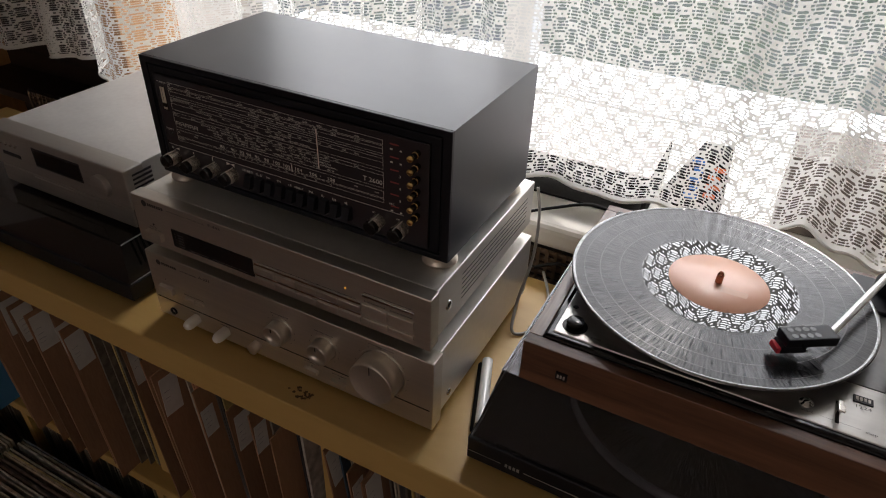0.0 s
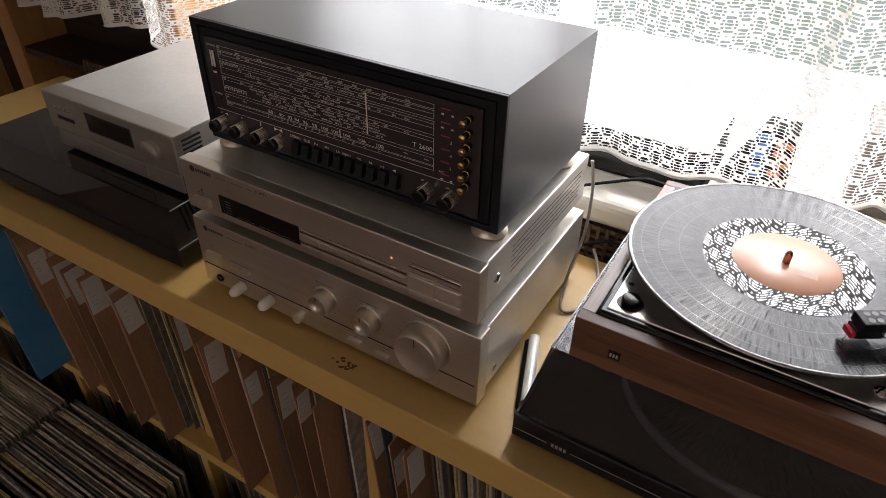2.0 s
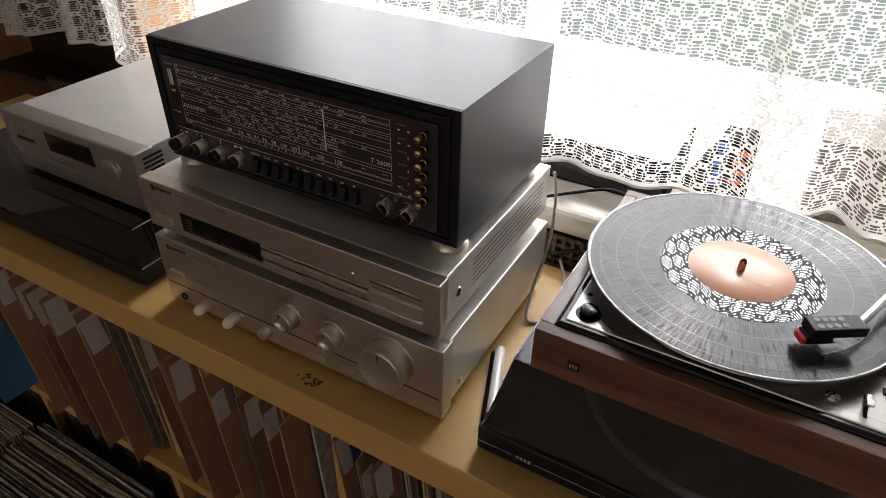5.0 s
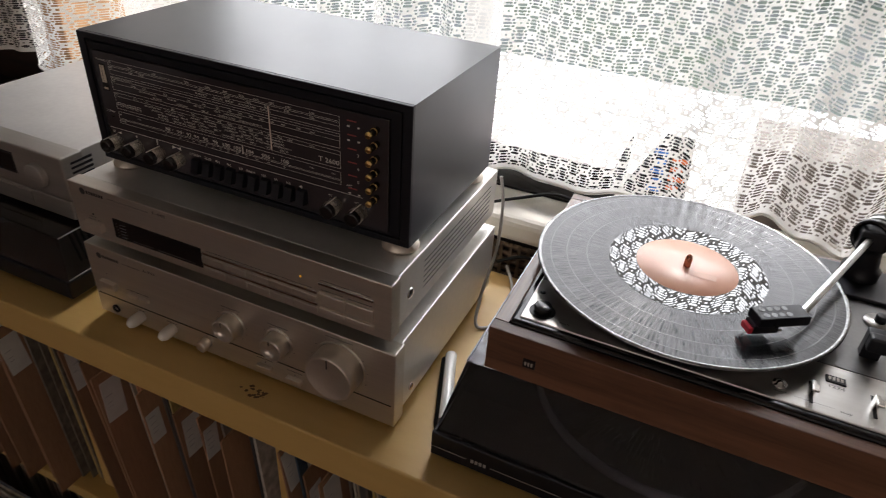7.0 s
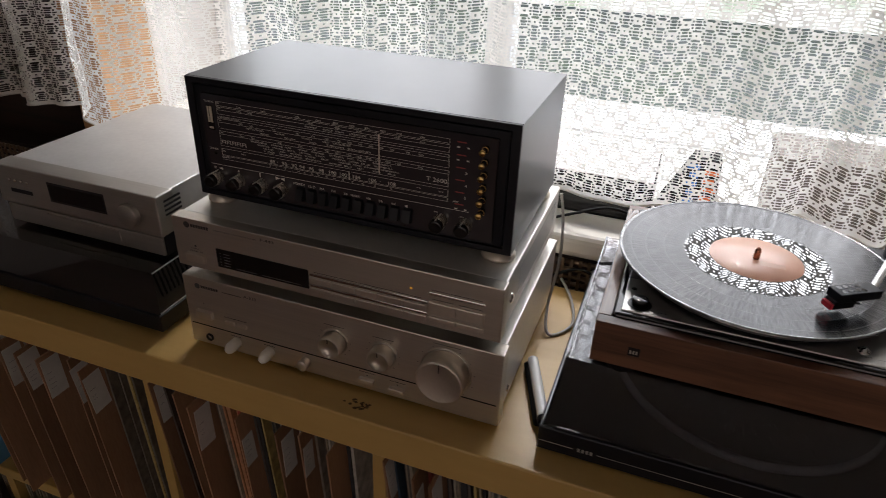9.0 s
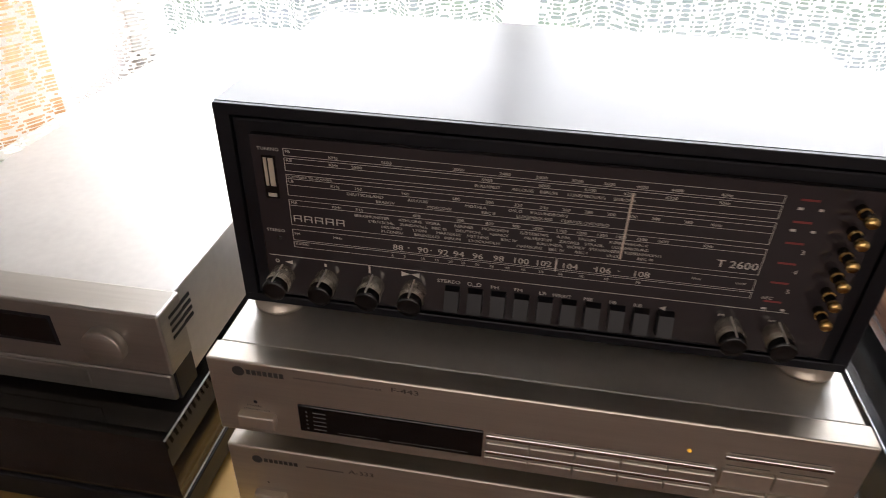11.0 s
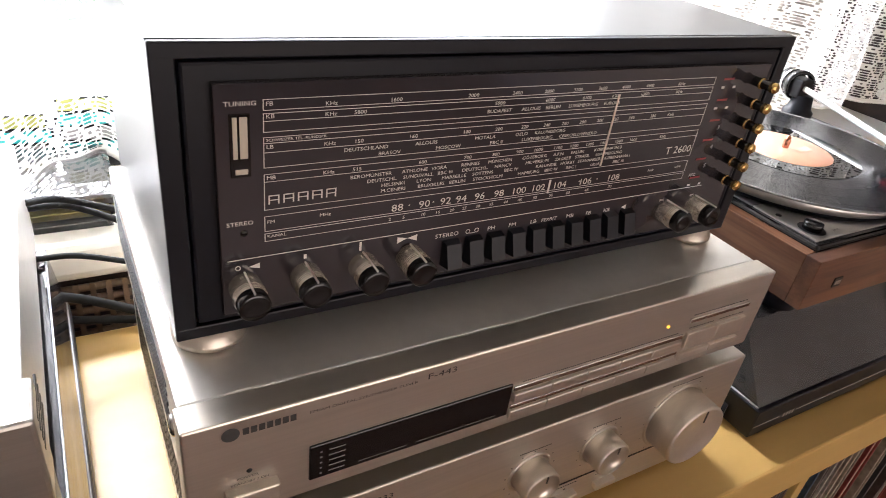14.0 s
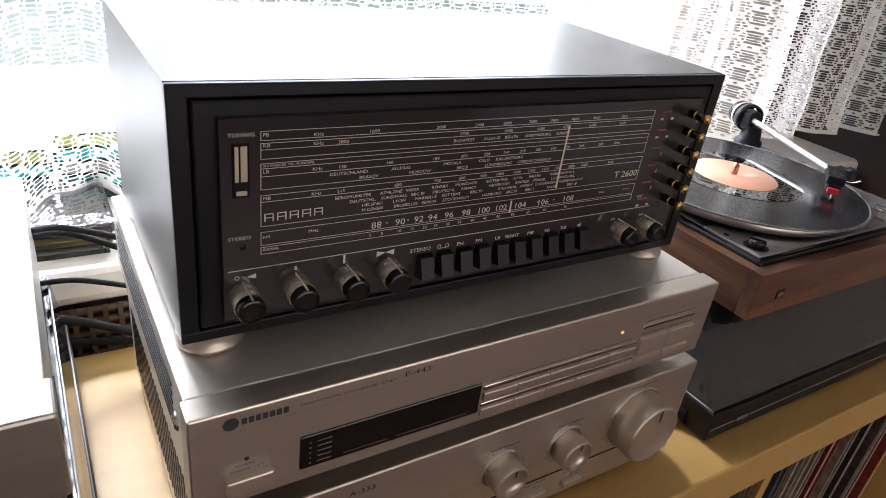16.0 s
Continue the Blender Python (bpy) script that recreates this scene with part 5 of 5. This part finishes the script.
part("rim", lathe([(0.1470, 0.0022), (0.1477, 0.0027), (0.1484, 0.0029), (0.1499, 0.0029), (0.1506, 0.0025), (0.1509, 0.0012)], (0, 0, 0), "Z", 160), M_RIM, record, "raised rim of the record, its shine painted in pale metal")
for r in (0.1375, 0.121, 0.1005):
    part("groove_gap", lathe([(r - 0.0006, 0.00225), (r, 0.00240), (r + 0.0006, 0.00225)], (0, 0, 0), "Z", 96), M_RUNOUT, record)

arm = empty("tonearm", "silver tubular tonearm with black headshell and red cartridge", "tonearm")
PV = Vector((0.833, 0.286, 0.9900))
SH = Vector((0.7650, 0.1120, 0.9825))
part("base_plate", box(0.795, 0.866, 0.228, 0.2915, DZ - 0.0003, 0.9500, 0.001), M_BLACK, arm)
part("pillar", lathe([(0.019, 0), (0.019, 0.010), (0.015, 0.014), (0.012, 0.030), (0, 0.030)], (PV.x, PV.y - 0.012, 0.9500), "Z", 32), M_BLACK, arm)
part("gimbal", lathe([(0.0155, -0.005), (0.0195, -0.005), (0.0195, 0.005), (0.0155, 0.005), (0.0155, -0.005)], tuple(PV), "-Y", 40, turn=Matrix.Rotation(radians(-25), 4, "Z") @ AXIS["-Y"]), M_BLACKGLOSS, arm, "black bearing ring")
part("bearing_block", box(PV.x - 0.013, PV.x + 0.013, PV.y - 0.012, PV.y + 0.012, 0.976, 1.000, 0.002), M_BLACK, arm)
d = (PV - SH).normalized()
part("tube", tube([tuple(SH), tuple(SH + (PV - SH) * 0.5), tuple(PV)], 0.0037, 14), surf("satin_arm_tube", (0.82, 0.82, 0.82), (0.76, 0.76, 0.76), 0.32, 0.7, 90), arm, "bright tubular arm")
turn = d.to_track_quat("Z", "Y").to_matrix().to_4x4()
part("counterweight", lathe([(0, 0), (0.014, 0), (0.0165, 0.002), (0.0165, 0.015), (0.014, 0.018), (0, 0.018)], tuple(PV + d * 0.010), "Z", 36, turn=turn), M_BLACKGLOSS, arm)
part("weight_ring", lathe([(0.0166, 0.004), (0.0172, 0.005), (0.0172, 0.007), (0.0166, 0.008)], tuple(PV + d * 0.010), "Z", 36, turn=turn), M_CHROME, arm)
head = part("headshell", box(-0.0095, 0.0095, -0.044, 0.004, -0.004, 0.0055, 0.001), M_BLACK, arm, "black perforated headshell")
head.matrix_world = pose(SH.x, SH.y, SH.z, 0, 0, -57)
for i in range(2):
    for k in range(4):
        hole = part("hole", lathe([(0, 0.0058), (0.0028, 0.0058)], (-0.0042 + 0.0084 * i, -0.036 + 0.0072 * k, 0), "Z", 16), M_BLACKGLOSS, head)
part("finger_lift", tube([(0.0095, -0.030, 0.0), (0.018, -0.033, 0.001), (0.024, -0.036, 0.006)], 0.001, 8), M_CHROME, head)
cart = part("cartridge", box(-0.0075, 0.0075, -0.046, -0.022, -0.0125, -0.0040, 0.001), M_BLACK, head)
part("stylus_grip", box(-0.0065, 0.0065, -0.0495, -0.040, -0.0128, -0.0065, 0.001), plain("red_stylus", (0.60, 0.03, 0.05), 0.3), cart, "red stylus holder")
part("needle", tube([(0, -0.046, -0.0125), (0, -0.048, -0.0150), (0, -0.049, -0.0186)], 0.0005, 6), M_CHROME, cart)
rest = empty("arm_rest", "black tonearm rest post beside the record", "arm rest")
part("post", box(0.826, 0.842, 0.132, 0.144, DZ - 0.0003, 0.972, 0.001), M_BLACK, rest)
part("clip", box(0.8255, 0.8425, 0.120, 0.132, 0.960, 0.975, 0.002), M_BLACK, rest)
skate = empty("skate_dial", "round silver dial with a black knob on the deck", "dial")
part("dial", lathe([(0.014, DZ), (0.0135, DZ + 0.0022), (0, DZ + 0.0024)], (0.848, 0.196, 0), "Z", 36), M_DECK, skate)
part("knob", lathe(knob_profile(0.0052, 0.008, 0.0008), (0.848, 0.196, DZ + 0.002), "Z", 20), M_BLACK, skate)

# ---- things about the shelf ----
brush = empty("record_brush", "white tubular record brush lying beside the amplifier", "brush")
part("handle", tube([(0.4370, 0.126, 0.7825), (0.4550, 0.077, 0.7825), (0.4735, 0.026, 0.7825)], 0.0068, 20), surf("white_plastic", (0.88, 0.88, 0.87), (0.82, 0.82, 0.81), 0.22, spec=0.8), brush)
part("end_cap", tube([(0.4735, 0.0255, 0.7824), (0.4750, 0.021, 0.7824), (0.4765, 0.0165, 0.7824)], 0.0073, 20), M_BLACK, brush, "black rubber end cap")
part("pad", tube([(0.4320, 0.122, 0.7758), (0.4500, 0.073, 0.7758), (0.4685, 0.022, 0.7758)], 0.0056, 8), M_MATT, brush, "black plush pad along the handle")

for pts, r, m, lab in (
        ([(0.419, 0.300, 0.945), (0.427, 0.296, 0.905), (0.433, 0.272, 0.852), (0.430, 0.235, 0.795), (0.442, 0.200, 0.774), (0.468, 0.235, 0.7735), (0.455, 0.300, 0.774), (0.430, 0.345, 0.78)], 0.0022, M_GREYCABLE, "thin grey cable hanging behind the amplifier"),
        ([(0.400, 0.300, 0.900), (0.440, 0.330, 0.905), (0.485, 0.345, 0.915), (0.530, 0.350, 0.905)], 0.0022, M_CABLE, "black lead running to the record player"),
        ([(-0.060, 0.330, 0.915), (-0.035, 0.350, 0.905), (0.010, 0.340, 0.893)], 0.0030, M_CABLE, "black lead behind the stacked hi-fi"),
        ([(-0.060, 0.340, 0.905), (-0.030, 0.360, 0.893), (0.012, 0.345, 0.878)], 0.0030, M_CABLE, "black lead behind the stacked hi-fi"),
        ([(-0.060, 0.320, 0.868), (-0.030, 0.330, 0.860), (0.012, 0.322, 0.850)], 0.0026, M_CABLE, "black lead behind the stacked hi-fi"),
        ([(-0.070, 0.335, 0.825), (-0.030, 0.335, 0.810), (0.014, 0.322, 0.795)], 0.0045, M_CABLE, "thick black lead behind the stacked hi-fi"),
        ([(-0.065, 0.342, 0.790), (-0.030, 0.342, 0.782), (0.014, 0.330, 0.780)], 0.0040, M_CABLE, "thick black lead behind the stacked hi-fi"),
        ([(0.415, 0.345, 0.783), (0.455, 0.350, 0.800), (0.50, 0.352, 0.785), (0.55, 0.352, 0.782)], 0.0025, M_CABLE, "black lead behind the record players")):
    tagged(link("cable", tube(pts, r, 8), m), lab, "cable", "cables behind the hi-fi")

# woven grille of the radiator behind the shelf
grille = empty("radiator_grille", "brown woven cane grille behind the shelf below the sill", "grille")
M_CANE = surf("brown_cane", (0.16, 0.10, 0.06), (0.09, 0.055, 0.03), 0.6, 0.0, 120, bump=0.3)
for k in range(9):
    z = 0.690 + 0.0135 * k
    part("slat", tube([(-0.80, 0.372, z), (0.2, 0.3725, z), (1.3, 0.372, z)], 0.0040, 6), M_CANE, grille)
bm = bmesh.new()
for k in range(150):
    put_box(bm, -0.795 + 0.014 * k, -0.790 + 0.014 * k, 0.366, 0.3675, 0.68, 0.806)
part("weave", bm, M_CANE, grille)
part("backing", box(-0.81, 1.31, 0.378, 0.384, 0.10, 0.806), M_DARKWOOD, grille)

# things on the sill
dark = empty("black_box", "flat matt black equipment box on the window sill", "box")
part("body", box(0.250, 0.540, 0.452, 0.610, 0.8485, 0.917, 0.003), M_MATT, dark)
part("face", box(0.256, 0.534, 0.4505, 0.4525, 0.854, 0.913, 0.001), M_BLACKGLOSS, dark)
tagged(link("paper_sheet", box(0.256, 0.537, 0.457, 0.605, 0.9172, 0.9190, 0.0006, 1), surf("pale_pink_paper", (0.74, 0.64, 0.63), (0.68, 0.58, 0.57), 0.7, 0.0, 20)), "pale pink paper lying on the black box", "paper")
for k, (z, c) in enumerate(((0.8485, 0), (0.8590, 1), (0.8695, 0))):
    case = empty("disc_case", "clear plastic disc case lying on the sill", "disc case", "disc cases on the sill")
    part("case", box(-0.135 + 0.004 * k, 0.005 + 0.004 * k, 0.395 + 0.003 * k, 0.520, z, z + 0.0100, 0.0006), M_LID, case)
    part("booklet", box(-0.130 + 0.004 * k, 0.000 + 0.004 * k, 0.400 + 0.003 * k, 0.515, z + 0.003, z + 0.0045), plain("yellow_grey_booklet" if c else "grey_booklet", (0.55, 0.50, 0.10) if c else (0.30, 0.31, 0.30), 0.6), case)

# small cases stacked behind the lace
TEAL = plain("teal_card", (0.01, 0.26, 0.25), 0.5)
SPINES = (plain("black_card", (0.02, 0.02, 0.02), 0.5), TEAL, plain("grey_card", (0.22, 0.21, 0.20), 0.5), TEAL, plain("olive_card", (0.25, 0.26, 0.06), 0.5))
for x0, n in ((-0.145, 4), (-0.030, 5)):
    for k in range(n):
        z = 0.8485 + 0.0162 * k
        case = empty("cassette_case", "small plastic case with coloured spine, stacked behind the lace", "cassette case", "cassette cases on the sill")
        dx = 0.002 * ((k * 7) % 3)
        part("case", box(x0 + dx, x0 + dx + 0.109, 0.530, 0.600, z, z + 0.0158, 0.0008), M_BLACKGLOSS, case)
        part("spine_card", box(x0 + dx + 0.003, x0 + dx + 0.106, 0.5285, 0.5305, z + 0.002, z + 0.0138), SPINES[(k + (n == 4)) % 5], case)

pack = empty("paper_carton", "small black carton with blue and orange print on the sill", "carton")
bm = box(0.545, 0.640, 0.5255, 0.575, 0.8485, 0.945, 0.001)
for v in bm.verts:
    if v.co.z > 0.9:  # the carton narrows to its folded top
        v.co.x = 0.612 + (v.co.x - 0.5925) * 0.45
part("body", bm, M_MATT, pack)
bm = bmesh.new()
for k in range(5):
    put_quad(bm, 0.582 + 0.006 * (k % 2), 0.602, 0.868 + 0.015 * k, 0.877 + 0.015 * k, 0.5246)
part("blue_print", bm, plain("blue_print", (0.03, 0.16, 0.50), 0.5), pack)
bm = bmesh.new()
for k in range(4):
    put_quad(bm, 0.610, 0.628 + 0.006 * (k % 2), 0.876 + 0.015 * k, 0.884 + 0.015 * k, 0.5246)
part("orange_print", bm, plain("orange_print", (0.75, 0.16, 0.03), 0.5), pack)
brownbox = empty("brown_box", "low dull brown cardboard box on the window sill", "box")
M_DULL = surf("dull_brown_card", (0.20, 0.165, 0.135), (0.12, 0.095, 0.08), 0.8, 0.0, 25, bump=0.2)
part("body", box(0.715, 1.06, 0.535, 0.66, 0.8485, 0.948, 0.002), M_DULL, brownbox)
part("lid", box(0.712, 1.063, 0.532, 0.663, 0.948, 0.968, 0.002), M_DULL, brownbox)

# ---- beside the window ----
cab = empty("pine_cabinet", "orange pine cabinet frame with a dark inside beside the window", "cabinet")
part("side_board", box(-0.648, -0.566, 0.462, 0.618, 0.0, 1.10, 0.003), M_PINE, cab)
part("side_board", box(-1.31, -1.24, 0.462, 0.618, 0.0, 1.10, 0.003), M_PINE, cab)
part("side_board", box(-1.75, -1.68, 0.462, 0.618, 0.0, 1.10, 0.003), M_PINE, cab)
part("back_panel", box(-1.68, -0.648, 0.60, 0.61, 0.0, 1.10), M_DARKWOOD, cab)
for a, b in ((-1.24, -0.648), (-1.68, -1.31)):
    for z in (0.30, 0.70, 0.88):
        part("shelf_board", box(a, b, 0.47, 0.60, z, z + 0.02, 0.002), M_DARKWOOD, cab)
part("top_board", box(-1.75, -0.566, 0.462, 0.618, 1.10, 1.125, 0.002), M_PINE, cab)
dresser = empty("dark_cupboard", "tall dark brown cupboard standing beyond the lace curtain", "cupboard")
part("body", box(1.39, 1.95, 0.05, 0.61, 0.0, 1.9, 0.004), M_DARKWOOD, dresser)
part("door", box(1.42, 1.92, 0.035, 0.05, 0.1, 1.85, 0.004), M_DARKWOOD, dresser)
